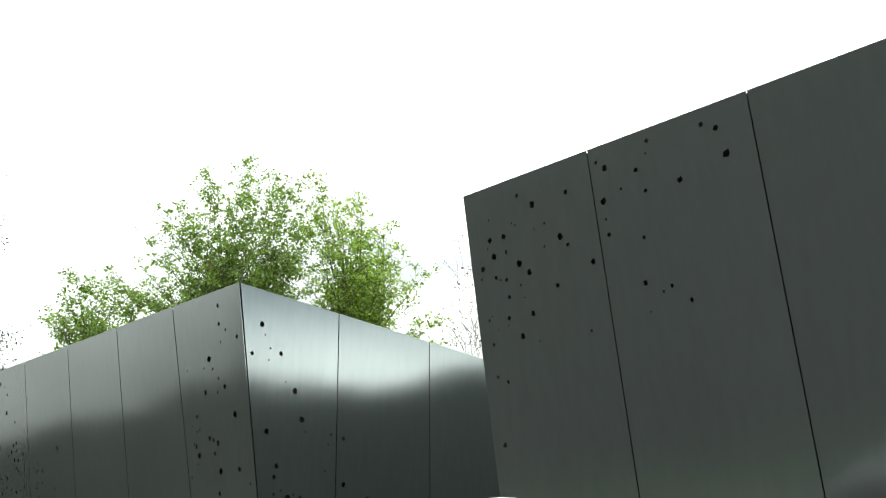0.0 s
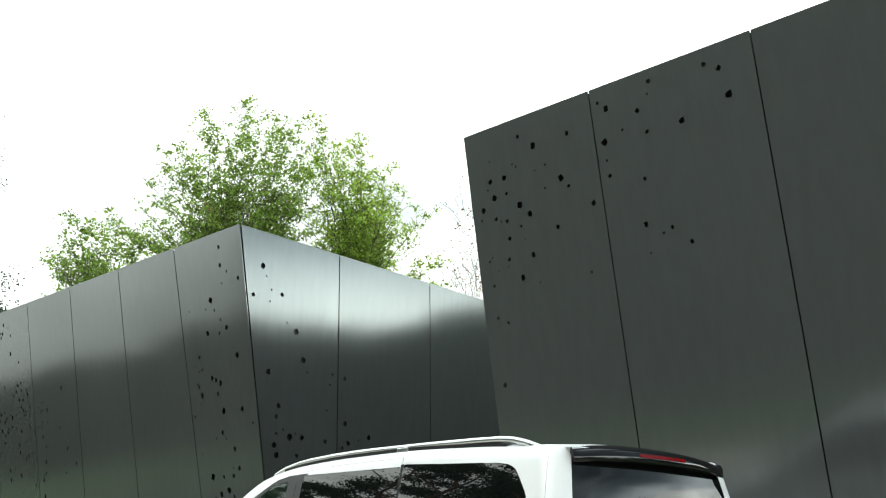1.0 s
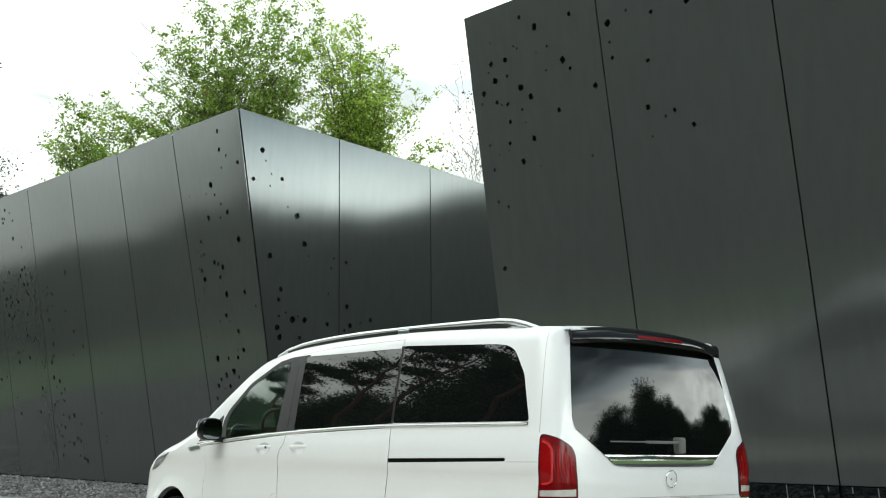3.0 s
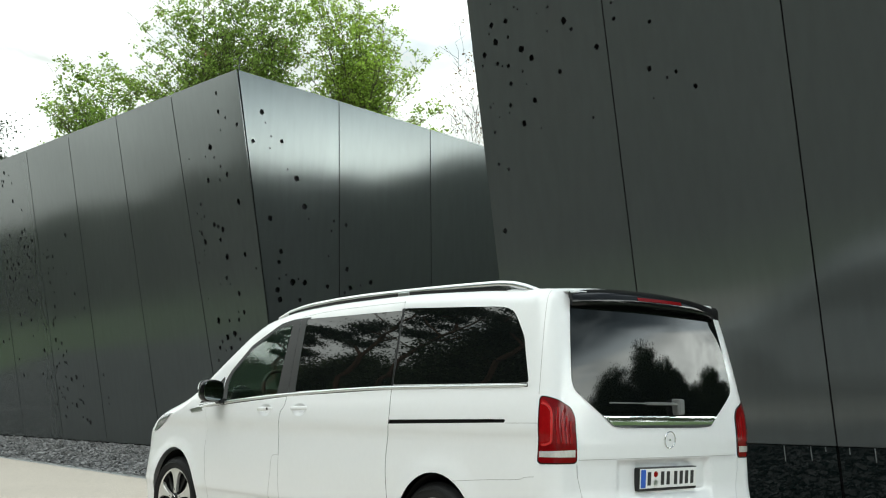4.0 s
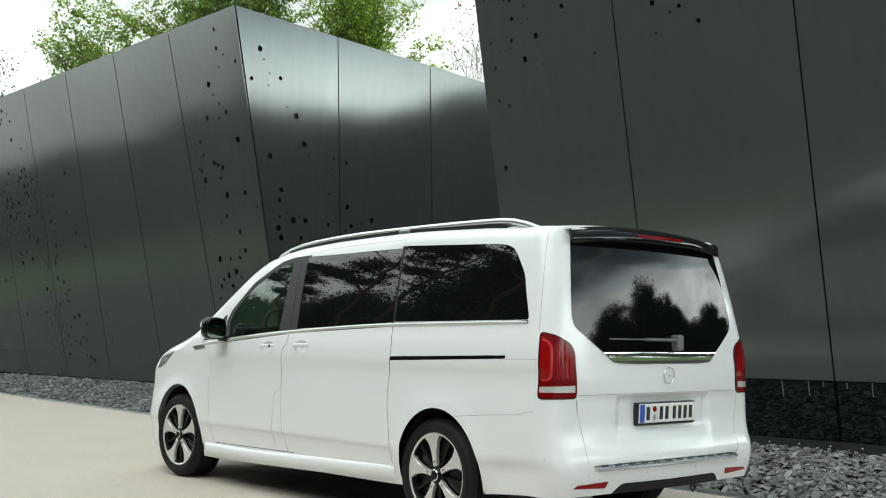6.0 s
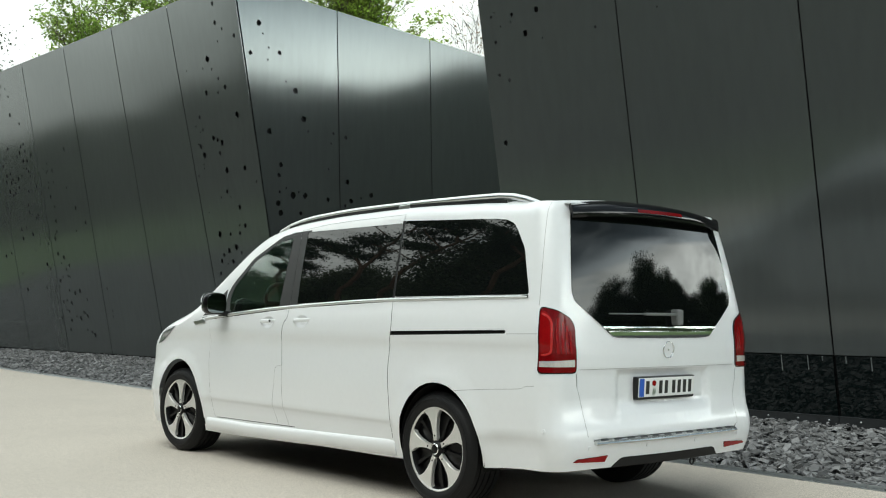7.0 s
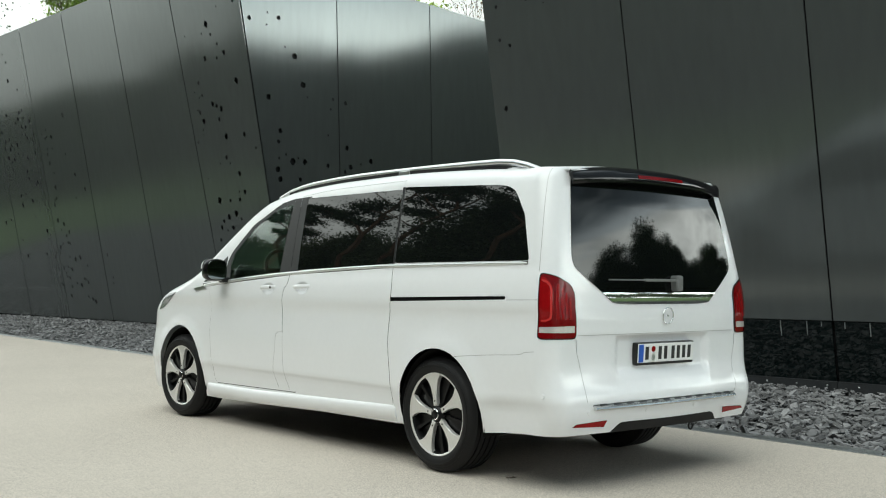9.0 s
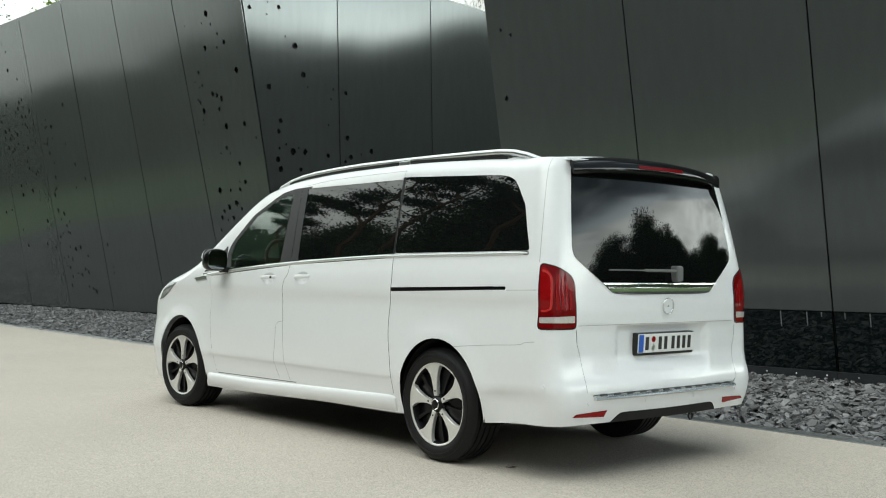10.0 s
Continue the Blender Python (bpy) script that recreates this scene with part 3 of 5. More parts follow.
def inside(poly, x, y):
    hit = False
    for i in range(len(poly)):
        (x0, y0), (x1, y1) = poly[i - 1], poly[i]
        if (y0 > y) != (y1 > y) and x < x0 + (y - y0) * (x1 - x0) / (y1 - y0):
            hit = not hit
    return hit


def rounded(poly, r, n=4):
    """A polygon with its corners rounded off."""
    out = []
    for i in range(len(poly)):
        a, b, c = (Vector(poly[j % len(poly)]) for j in (i - 1, i, i + 1))
        k = min(r, (a - b).length * 0.45, (c - b).length * 0.45)
        p, q = b + (a - b).normalized() * k, b + (c - b).normalized() * k
        for s in range(n + 1):
            t = s / n
            out.append(tuple(p * (1 - t) ** 2 + b * 2 * t * (1 - t) + q * t * t))
    return out


def ribbon(line, width=0.006):
    """A narrow polygon along a line, for the seam between two panels."""
    left, right = [], []
    for i, p in enumerate(line):
        a, b = Vector(line[max(0, i - 1)]), Vector(line[min(len(line) - 1, i + 1)])
        d = (b - a).normalized()
        s = Vector((-d.y, d.x)) * width / 2
        left.append(tuple(Vector(p) + s))
        right.append(tuple(Vector(p) - s))
    return left + right[::-1]


def smooth_line(pts, n=6):
    out = []
    for i in range(len(pts) - 1):
        a, b, c, d = (Vector(pts[max(0, min(len(pts) - 1, i + k))]) for k in (-1, 0, 1, 2))
        for s in range(n):
            t = s / n
            out.append(tuple(0.5 * (2 * b + (c - a) * t + (2 * a - 5 * b + 4 * c - d) * t * t + (3 * b - a - 3 * c + d) * t ** 3)))
    return out + [tuple(pts[-1])]


def arch(cy, cz, ry, rz):
    return [(cy + ry * math.cos(a), cz + rz * math.sin(a)) for a in np.linspace(-0.35, math.pi + 0.35, 26)] + [(cy - ry * 0.9, 0.1), (cy + ry * 0.9, 0.1)]


AXLE_F, AXLE_R, WHEEL_R = 3.43, 0.0, 0.352
ARCH_R, ARCH_F = arch(-0.045, 0.36, 0.385, 0.398), arch(3.395, 0.36, 0.385, 0.425)
REAR_SIDE_WIN = rounded([(0.428, 1.281), (0.446, 1.782), (-0.440, 1.735), (-0.535, 1.722), (-0.600, 1.696), (-0.645, 1.655), (-0.733, 1.545), (-0.812, 1.281)], 0.025)
SLIDE_WIN = rounded([(0.449, 1.278), (0.470, 1.768), (1.618, 1.778), (1.586, 1.243)], 0.02)
WINDOW_GAP = [(0.420, 1.279), (0.440, 1.784), (0.474, 1.782), (0.456, 1.276)]
PILLAR = [(1.57, 1.79), (1.55, 1.232), (1.88, 1.212), (1.98, 1.760), (1.80, 1.785)]
FRONT_FRAME = rounded([(1.79, 1.21), (1.77, 1.768), (2.00, 1.750), (2.34, 1.608), (2.60, 1.408), (2.66, 1.320), (2.66, 1.165)], 0.03)
FRONT_WIN = rounded([(1.83, 1.225), (1.805, 1.745), (1.992, 1.726), (2.319, 1.584), (2.564, 1.391), (2.605, 1.300), (2.575, 1.180)], 0.025)
SAIL = rounded([(2.66, 1.175), (2.67, 1.372), (3.02, 1.155)], 0.02)
BELT = [(-0.805, 1.260), (0.443, 1.252), (1.626, 1.212), (2.907, 1.123), (3.03, 1.112), (3.02, 1.142), (2.899, 1.153), (1.639, 1.238), (0.438, 1.277), (-0.805, 1.279)]
RAIL_SLOT = [(0.419, 1.036), (-0.643, 1.062), (-0.65, 1.072), (-0.644, 1.082), (0.417, 1.062)]
LAMP = rounded([(-0.895, 1.217), (-0.991, 1.196), (-1.095, 1.150), (-1.128, 1.098), (-1.131, 0.847), (-0.885, 0.847), (-0.896, 1.014)], 0.03)
LAMP_CORE = [(-1.005 + (p + 1.005) * 0.945, 1.02 + (z - 1.02) * 0.962) for p, z in LAMP]
LAMP_GUIDE = ribbon(smooth_line([(-0.912, 1.172), (-0.945, 1.155), (-0.966, 1.112), (-0.964, 0.985), (-0.944, 0.955), (-0.910, 0.950)]), 0.011)
LAMP_RIBS = [ribbon([(p, 0.955), (p - 0.002, z)], 0.018) for p, z in ((-1.000, 1.150), (-1.030, 1.130), (-1.060, 1.105), (-1.088, 1.075))]
LAMP_WHITE = [(-0.900, 0.915), (-1.112, 0.921), (-1.112, 0.883), (-0.900, 0.884)]
LAMP_INNER = rounded([(-0.905, 1.19), (-0.925, 1.187), (-0.956, 1.163), (-0.972, 1.107), (-0.968, 0.965), (-0.938, 0.940), (-0.906, 0.940), (-0.908, 1.0)], 0.02)
BACK_WIN = rounded([(-1.050, 1.80), (-1.092, 1.296), (-1.114, 1.247), (-1.334, 1.108), (-1.421, 1.045), (-1.537, 1.038), (-1.9, 1.038), (-1.9, 1.80)], 0.03)
BACK_STRIP = [(-1.340, 1.103), (-1.421, 1.047), (-1.537, 1.040), (-1.9, 1.040), (-1.9, 1.103)]
STEP = [(-1.203, 0.500), (-1.9, 0.490), (-1.9, 0.458), (-1.245, 0.466)]
REFLECTOR = [(-1.079, 0.368), (-1.110, 0.384), (-1.333, 0.393), (-1.312, 0.357)]
DIFFUSER = rounded([(-1.345, 0.30), (-1.441, 0.373), (-1.9, 0.370), (-1.9, 0.25), (-1.345, 0.25)], 0.03)
HEADLAMP = rounded([(3.895, 0.905), (3.785, 1.000), (3.654, 1.050), (3.500, 1.070), (3.61, 1.004), (3.775, 0.927)], 0.02)
FRONT_DOOR = [(1.73, 1.90), (1.69, 1.206), (1.731, 1.10), (1.755, 0.955), (1.743, 0.788), (1.731, 0.496), (1.676, 0.355), (2.80, 0.335), (2.841, 0.42), (2.878, 0.79), (2.861, 0.977), (2.895, 1.12), (3.05, 1.13), (3.05, 1.35), (2.6, 1.9)]
SLIDER = [(0.464, 1.825), (0.438, 1.276), (0.418, 1.094), (0.450, 0.838), (0.434, 0.585), (0.42, 0.36), (1.676, 0.355), (1.731, 0.496), (1.743, 0.788), (1.755, 0.955), (1.731, 1.10), (1.69, 1.206), (1.70, 1.795), (1.241, 1.822)]
GATE = [(-0.884, 1.83), (-0.880, 1.676), (-0.886, 1.419), (-0.889, 1.22), (-1.0, 1.20), (-1.13, 1.12), (-1.131, 0.845), (-1.136, 0.774), (-1.167, 0.670), (-1.196, 0.500), (-1.9, 0.49), (-1.9, 1.83)]
REAR_BUMPER = [(-0.20, 0.715), (-0.76, 0.760), (-0.887, 0.79), (-0.887, 0.847), (-1.131, 0.847), (-1.136, 0.774), (-1.167, 0.670), (-1.196, 0.499), (-1.9, 0.49), (-1.9, 0.2), (-0.3, 0.2)]
SEAMS = [smooth_line([(0.468, 1.825), (0.4585, 1.775), (0.4385, 1.278), (0.418, 1.094), (0.450, 0.838), (0.434, 0.585), (0.414, 0.30)]),
         smooth_line([(1.70, 1.79), (1.68, 1.206), (1.731, 1.10), (1.755, 0.955), (1.743, 0.788)]),
         [(1.60, 0.352), (2.79, 0.335)],
         [(-1.131, 0.842), (-1.136, 0.774)]]
# first line: grey shade painted along the tailgate's fold; the rest are faint seams
FAINT = [[(-1.145, 0.866), (-1.30, 0.8665), (-1.5, 0.867), (-1.868, 0.868)], smooth_line([(-0.884, 1.81), (-0.880, 1.676), (-0.886, 1.419), (-0.889, 1.22)]), smooth_line([(-0.21, 0.718), (-0.5, 0.742), (-0.74, 0.757), (-0.80, 0.772), (-0.87, 0.779)]), [(-0.655, 1.060), (-0.898, 1.064)],
         smooth_line([(1.752, 0.788), (1.805, 0.785), (1.838, 0.755), (1.850, 0.656), (1.878, 0.484), (1.83, 0.37)]),
         smooth_line([(1.743, 0.788), (1.731, 0.496), (1.676, 0.36)]),
         smooth_line([(2.895, 1.12), (2.861, 0.977), (2.878, 0.79), (2.841, 0.42), (2.80, 0.335)]),
         smooth_line([(0.464, 1.825), (1.241, 1.822), (1.70, 1.795)]),
         smooth_line([(-1.136, 0.774), (-1.167, 0.670), (-1.196, 0.500)])]

# one triangulated sheet in (p, z), cut along every outline
ps = sorted(set(np.round(np.concatenate([np.linspace(-1.87, -0.7, 35), np.arange(-0.7, 3.2, 0.06), np.arange(3.2, 4.1, 0.045), np.arange(4.1, 4.361, 0.018)]), 4)))
pts, edges = [], []


def add_loop(loop):
    fine = []
    for i in range(len(loop)):
        a, b = Vector(loop[i]), Vector(loop[(i + 1) % len(loop)])
        m = max(1, int((b - a).length / 0.045))
        fine += [a + (b - a) * t / m for t in range(m)]
    loop = fine
    k = len(pts)
    pts.extend(loop)
    edges.extend((k + i, k + (i + 1) % len(loop)) for i in range(len(loop)))


REGIONS = [("hole", ARCH_R), ("hole", ARCH_F)]
REGIONS += [("seam%d" % k, ribbon(s, 0.0048)) for k, s in enumerate(SEAMS)] + [("faint%d" % k, ribbon(s, 0.0028)) for k, s in enumerate(FAINT)]
REGIONS += [("rail_slot", RAIL_SLOT), ("reflector", REFLECTOR), ("diffuser", DIFFUSER), ("lamp_white", LAMP_WHITE), ("lamp_guide", LAMP_GUIDE)] + [("lamp_rib%d" % k, r) for k, r in enumerate(LAMP_RIBS)] + [("lamp_inner", LAMP_INNER),
            ("lamp_red", LAMP_CORE), ("lamp_edge", LAMP), ("back_strip", BACK_STRIP), ("back_window", BACK_WIN), ("step", STEP), ("headlamp", HEADLAMP),
            ("front_window", FRONT_WIN), ("frame", FRONT_FRAME), ("sail", SAIL), ("rear_side_window", REAR_SIDE_WIN), ("slide_window", SLIDE_WIN), ("window_gap", WINDOW_GAP), ("pillar", PILLAR), ("belt", BELT),
            ("front_door", FRONT_DOOR), ("sliding_door", SLIDER), ("bumper", REAR_BUMPER), ("tailgate", GATE)]
add_loop([(p, BOTTOM_Z(p)) for p in ps] + [(p, TOP_Z(p)) for p in reversed(ps)])
for _, poly in REGIONS:
    add_loop(poly)
# extra edges along the folds of the tailgate
for lo_p, lo_z, hi_z in ((-1.14, 0.856, 0.868), (-1.43, 0.60, 0.8602), (-1.475, 0.67, 0.840)):
    add_loop([(lo_p, lo_z), (lo_p, hi_z), (-1.868, hi_z), (-1.868, lo_z)])
# edges along the folds of the flank
for lo_z, hi_z in ((0.460, 0.495), (0.478, 0.520), (1.014, 1.028), (1.045, 1.060)):
    add_loop([(0.47, lo_z), (2.83, lo_z), (2.83, hi_z), (0.47, hi_z)])
# rings round the hollows behind the door handles
CUPS = ((1.955, 1.108), (1.485, 1.116))
for cy, cz in CUPS:
    for k in (0.35, 0.6, 0.78, 0.9, 1.0, 1.08):
        add_loop([(cy + 0.098 * k * math.cos(a), cz + 0.047 * k * math.sin(a)) for a in np.linspace(0, math.tau, 25)[:-1]])
for p in ps:
    lo, hi = BOTTOM_Z(p), TOP_Z(p)
    for z in list(np.linspace(lo, hi - ROLL, 26)[1:]) + [hi - ROLL * (1 - math.sin(a)) for a in (0.3, 0.6, 0.9, 1.2, 1.4)]:
        pts.append(Vector((p + 1e-4, z)))
sv, se, sf, _, _, _ = delaunay_2d_cdt(pts, edges, [], 0, 1e-5)
boxes = [(n_, poly, min(q[0] for q in poly), max(q[0] for q in poly), min(q[1] for q in poly), max(q[1] for q in poly)) for n_, poly in REGIONS]
classes = {}
for f in sf:
    x, y = sum(sv[i].x for i in f) / 3, sum(sv[i].y for i in f) / 3
    if not (-1.87 < x < NOSE and BOTTOM_Z(x) < y < TOP_Z(x)):
        continue
    found = "body"
    for n_, poly, x0, x1, y0, y1 in boxes:
        if x0 <= x <= x1 and y0 <= y <= y1 and inside(poly, x, y):
            found = n_
            break
    classes.setdefault(found, []).append(f)

skin_at, normal_of = {}, {}


def recess(p, z):
    """Shallow pressings: the handle hollows, the wheel arch lips and the plate's recess."""
    d = 0.0
    for cy, cz in CUPS:
        q = math.hypot((p - cy) / 0.098, (z - cz) / 0.047)
        if q < 1:
            t = min(1.0, (1 - q) / 0.65)
            d -= 0.021 * t * t * (3 - 2 * t)
    for cy, r in ((-0.045, 0.40), (3.405, 0.40)):
        q = max(0.0, math.hypot(p - cy, (z - 0.36)) - r)
        if q < 0.13:
            t = (1 - q / 0.13) * max(0.0, min(1.0, (z - 0.25) / 0.2))
            d += 0.013 * t * t * (3 - 2 * t)
    if p < -1.14 and 0.62 < z < 0.868:
        d -= 0.004 * min(1.0, (-1.14 - p) / 0.04) * min(1.0, (0.868 - z) / 0.012) * min(1.0, (z - 0.62) / 0.2)
    if p < -1.43 and 0.60 < z < 0.860:
        t = min(1.0, (-1.43 - p) / 0.045) * min(1.0, (0.860 - z) / 0.020) * min(1.0, (z - 0.60) / 0.07)
        d -= 0.024 * t
    return d


def place(i, off=0.0):
    if i not in skin_at:
        p, z = sv[i]
        nrm = normal_at(p, z)
        skin_at[i] = skin(p, z) + nrm * recess(p, z)
        a = skin(p + 0.004, z) + normal_at(p + 0.004, z) * recess(p + 0.004, z) - skin(p - 0.004, z) - normal_at(p - 0.004, z) * recess(p - 0.004, z)
        b = skin(p, z + 0.004) + normal_at(p, z + 0.004) * recess(p, z + 0.004) - skin(p, z - 0.004) - normal_at(p, z - 0.004) * recess(p, z - 0.004)
        n2 = b.cross(a)
        normal_of[i] = n2.normalized() if n2.length > 1e-12 else nrm
    return skin_at[i] + normal_of[i] * off


def piece(name, keys, mat, parent, sides=(1,), off=0.0, thick=0.0, label=""):
    """The triangles of some regions as one mesh, on the left (1), the right (-1) or both; thick makes a pane of them."""
    tris = [f for k in keys for f in classes.get(k, ())]
    verts, faces, norms = [], [], []
    for sgn in sides:
        for layer in ((0.0, 1), (-thick, -1)) if thick else ((0.0, 1),):
            ids = {}
            for f in tris:
                g = []
                for i in f:
                    if i not in ids:
                        ids[i] = len(verts)
                        v, nr = place(i, off + layer[0]), normal_of[i]
                        verts.append(Vector((v.x * sgn, v.y, v.z)))
                        norms.append(Vector((nr.x * sgn, nr.y, nr.z)) * layer[1])
                    g.append(ids[i])
                a, b, c = (verts[q] for q in g)
                if (b - a).cross(c - a).dot(norms[g[0]]) < 0:
                    g.reverse()
                faces.append(tuple(g))
            if thick:
                half = len(ids)
        if thick:
            top = faces[-2 * len(tris):-len(tris)]
            have = {(f[i], f[(i + 1) % 3]) for f in top for i in range(3)}
            for a, b in have:
                if (b, a) not in have:
                    faces.append((b, a, a + half, b + half))
    ob = mesh_object(name, verts, faces, mat, parent, label, smooth=True)
    ob.data.normals_split_custom_set_from_vertices([tuple(q) for q in norms])
    return ob


loft_later, belts = [], []
body = piece("body", ["body"], PAINT, van, (1, -1))
tailgate = piece("tailgate", ["tailgate"], PAINT, van, (1, -1))
bumper = piece("rear_bumper", ["bumper"], PAINT, van, (1, -1))
for sg in (1, -1):
    for k in range(len(SEAMS)):
        piece("panel_gap", ["seam%d" % k], SEAM, body, (sg,), -0.004)
    for k in range(len(FAINT)):
        piece("seam_and_fold_shade", ["faint%d" % k], CREASE, body, (sg,), -0.001)
    # rocker panel under the doors
    secs = []
    for y in np.linspace(0.40, 2.95, 16):
        w = half_width(y, 0.30)
        k = 0.6 + 0.4 * min(1.0, (y - 0.38) / 0.12, (2.98 - y) / 0.1)
        up_ = 0.050 * max(0.0, min(1.0, (2.2 - y) / 1.8))
        secs.append([Vector((-sg * (w + dx * k), y, z + up_)) for dx, z in ((-0.03, 0.326), (0.006, 0.324), (0.018, 0.314), (0.023, 0.290), (0.016, 0.246), (-0.006, 0.220), (-0.06, 0.218))])
    loft_later.append(secs)
for sg in (1, -1):
    door = piece("front_door", ["front_door"], PAINT, van, (sg,))
    piece("window", ["front_window"], CLEAR, door, (sg,), -0.004, 0.005, "clear side window")
    piece("quarter_window", ["sail"], TRIM, door, (sg,), -0.002)
    piece("window_frame", ["frame"], TRIM, door, (sg,), -0.001, 0, "black window frame")
    slide = piece("sliding_door", ["sliding_door"], PAINT, van, (sg,))
    piece("window", ["slide_window"], PRIVACY, slide, (sg,), -0.002, 0, "dark tinted window")
    piece("pillar_cover", ["pillar"], TRIM, van, (sg,), 0.0, 0, "black pillar cover")
    piece("side_window", ["rear_side_window"], PRIVACY, van, (sg,), -0.002, 0, "dark tinted window")
    piece("window_gap_seal", ["window_gap"], TRIM, van, (sg,), -0.003)
    belt = piece("belt_seal", ["belt"], TRIM, van, (sg,), 0.0, 0, "black window seal")
    belts.append((sg, belt))
    piece("door_rail", ["rail_slot"], SEAM, van, (sg,), -0.012, 0, "black sliding door rail")
    tl = piece("tail_lamp", ["lamp_red"], DEEP_RED, van, (sg,), 0.006, 0, "dark red tail lamp with a clear band")
    piece("lens_edge", ["lamp_edge"], SEAM, tl, (sg,), 0.003)
    piece("inner_lens", ["lamp_inner"], RED, tl, (sg,), 0.008)
    piece("light_guide", ["lamp_guide"], GUIDE_RED, tl, (sg,), 0.010)
    for k in range(len(LAMP_RIBS)):
        piece("lens_rib", ["lamp_rib%d" % k], RED, tl, (sg,), 0.0075)
    piece("clear_band", ["lamp_white"], LENS, tl, (sg,), 0.009)
    piece("reflector", ["reflector"], RED, bumper, (sg,), 0.004, 0, "red reflector")
    piece("headlamp", ["headlamp"], HEAD_LENS, van, (sg,), 0.004, 0, "clear headlamp")
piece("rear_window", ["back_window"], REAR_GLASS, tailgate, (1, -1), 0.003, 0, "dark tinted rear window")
strip = piece("chrome_strip", ["back_strip"], CHROME, tailgate, (1, -1), 0.006, 0, "polished strip under the rear window")
# the strip turns under towards its lower edge
strip.data.normals_split_custom_set_from_vertices([(Vector((v.co.x * 0.1, -1.0, 0.22 - 8.0 * (1.103 - v.co.z))).normalized())[:] for v in strip.data.vertices])
piece("step_base", ["step"], PAINT, bumper, (1, -1), -0.004)
piece("diffuser", ["diffuser"], RUBBER, bumper, (1, -1), 0.004, 0, "dark grey lower bumper insert")

# roof, windscreen and bonnet
def crown(y):
    return 0.045 if y < 2.2 else 0.05


def top_point(y, u):
    """u from -1 to 1 across the van, between the rolled edges."""
    z = TOP_Z(y)
    x = half_width(y, z) * u
    c = 1 - u * u
    bow = max(0.0, min(1.0, (y - 1.9) / 0.9)) * 0.16
    yy = y + bow * c
    return Vector((x, min(yy, NOSE - 0.005), z + crown(y) * c * (1 if y < 2.3 else max(0.2, 1 - (y - 2.3) * 0.3))))


def top_sheet(name, y0, y1, n, mat, label="", thick=0.0):
    rows, cols = [y0 + (y1 - y0) * i / n for i in range(n + 1)], [math.sin(a) for a in np.linspace(-math.pi / 2, math.pi / 2, 25)]
    verts = [top_point(y, u) for y in rows for u in cols]
    m = len(cols)
    faces = [(i * m + j, i * m + j + 1, (i + 1) * m + j + 1, (i + 1) * m + j) for i in range(n) for j in range(m - 1)]
    if thick:
        k = len(verts)
        verts += [v - Vector((0, 0.003, thick)) for v in verts]
        faces += [tuple(reversed([i + k for i in f])) for f in faces]
    ob = mesh_object(name, verts, faces, mat, van, label, smooth=True)
    return ob


top_sheet("roof", -0.74, 2.12, 40, PAINT)
top_sheet("windscreen", 2.12, 3.22, 20, CLEAR, "clear raked windscreen", 0.006)
top_sheet("bonnet", 3.22, NOSE - 0.004, 24, PAINT)
# the roof's rear edge down to the tailgate
us = [math.sin(a) for a in np.linspace(-math.pi / 2, math.pi / 2, 25)]
verts = [top_point(-0.74, u) for u in us] + [Vector((0.70 * u, -0.875 - 0.03 * (1 - u * u), 1.800 + 0.028 * (1 - u * u))) for u in us] + [Vector((0.70 * u, -0.85 - 0.03 * (1 - u * u), 1.785)) for u in us]
m = len(us)
mesh_object("roof_edge", verts, [(r * m + j + 1, r * m + j, (r + 1) * m + j, (r + 1) * m + j + 1) for r in range(2) for j in range(m - 1)], PAINT, tailgate, smooth=True)


def loft(name, sections, mat, parent, label="", closed=True, caps=True, smooth=True):
    """A skin over a row of outlines with the same number of points."""
    n = len(sections[0])
    verts = [v for s in sections for v in s]
    faces = []
    for i in range(len(sections) - 1):
        for j in range(n if closed else n - 1):
            k = (j + 1) % n
            faces.append((i * n + j, i * n + k, (i + 1) * n + k, (i + 1) * n + j))
    if caps:
        faces += [tuple(range(n))[::-1], tuple(range(len(verts) - n, len(verts)))]
    ob = mesh_object(name, verts, faces, mat, parent, label, smooth=smooth)
    bm = bmesh.new()
    bm.from_mesh(ob.data)
    bmesh.ops.recalc_face_normals(bm, faces=bm.faces)
    bm.to_mesh(ob.data)
    bm.free()
    if smooth:
        ob.data.set_sharp_from_angle(angle=radians(40))
    return ob


for secs in loft_later:
    loft("sill", secs, PAINT, van, "white rocker panel")

BELT_MID, BELT_HALF = curve([(-0.805, 1.2690), (0.44, 1.2635), (1.63, 1.2245), (2.90, 1.138), (3.03, 1.124)]), curve([(-0.805, 0.004), (-0.78, 0.0095), (0.44, 0.0115), (1.63, 0.0125), (2.9, 0.013), (3.03, 0.006)])
for sg, belt in belts:
    secs = []
    for y in np.linspace(-0.805, 3.03, 60):
        z, h = BELT_MID(y), BELT_HALF(y)
        w = skin(y, z)
        secs.append([Vector((sg * (w.x - 0.010 * math.cos(a)), w.y, w.z + h * math.sin(a) - 0.001)) for a in np.linspace(-1.4, 1.4, 9)])
    loft("chrome_belt", secs, SATIN, belt, "bright strip under the windows", closed=False, caps=False)

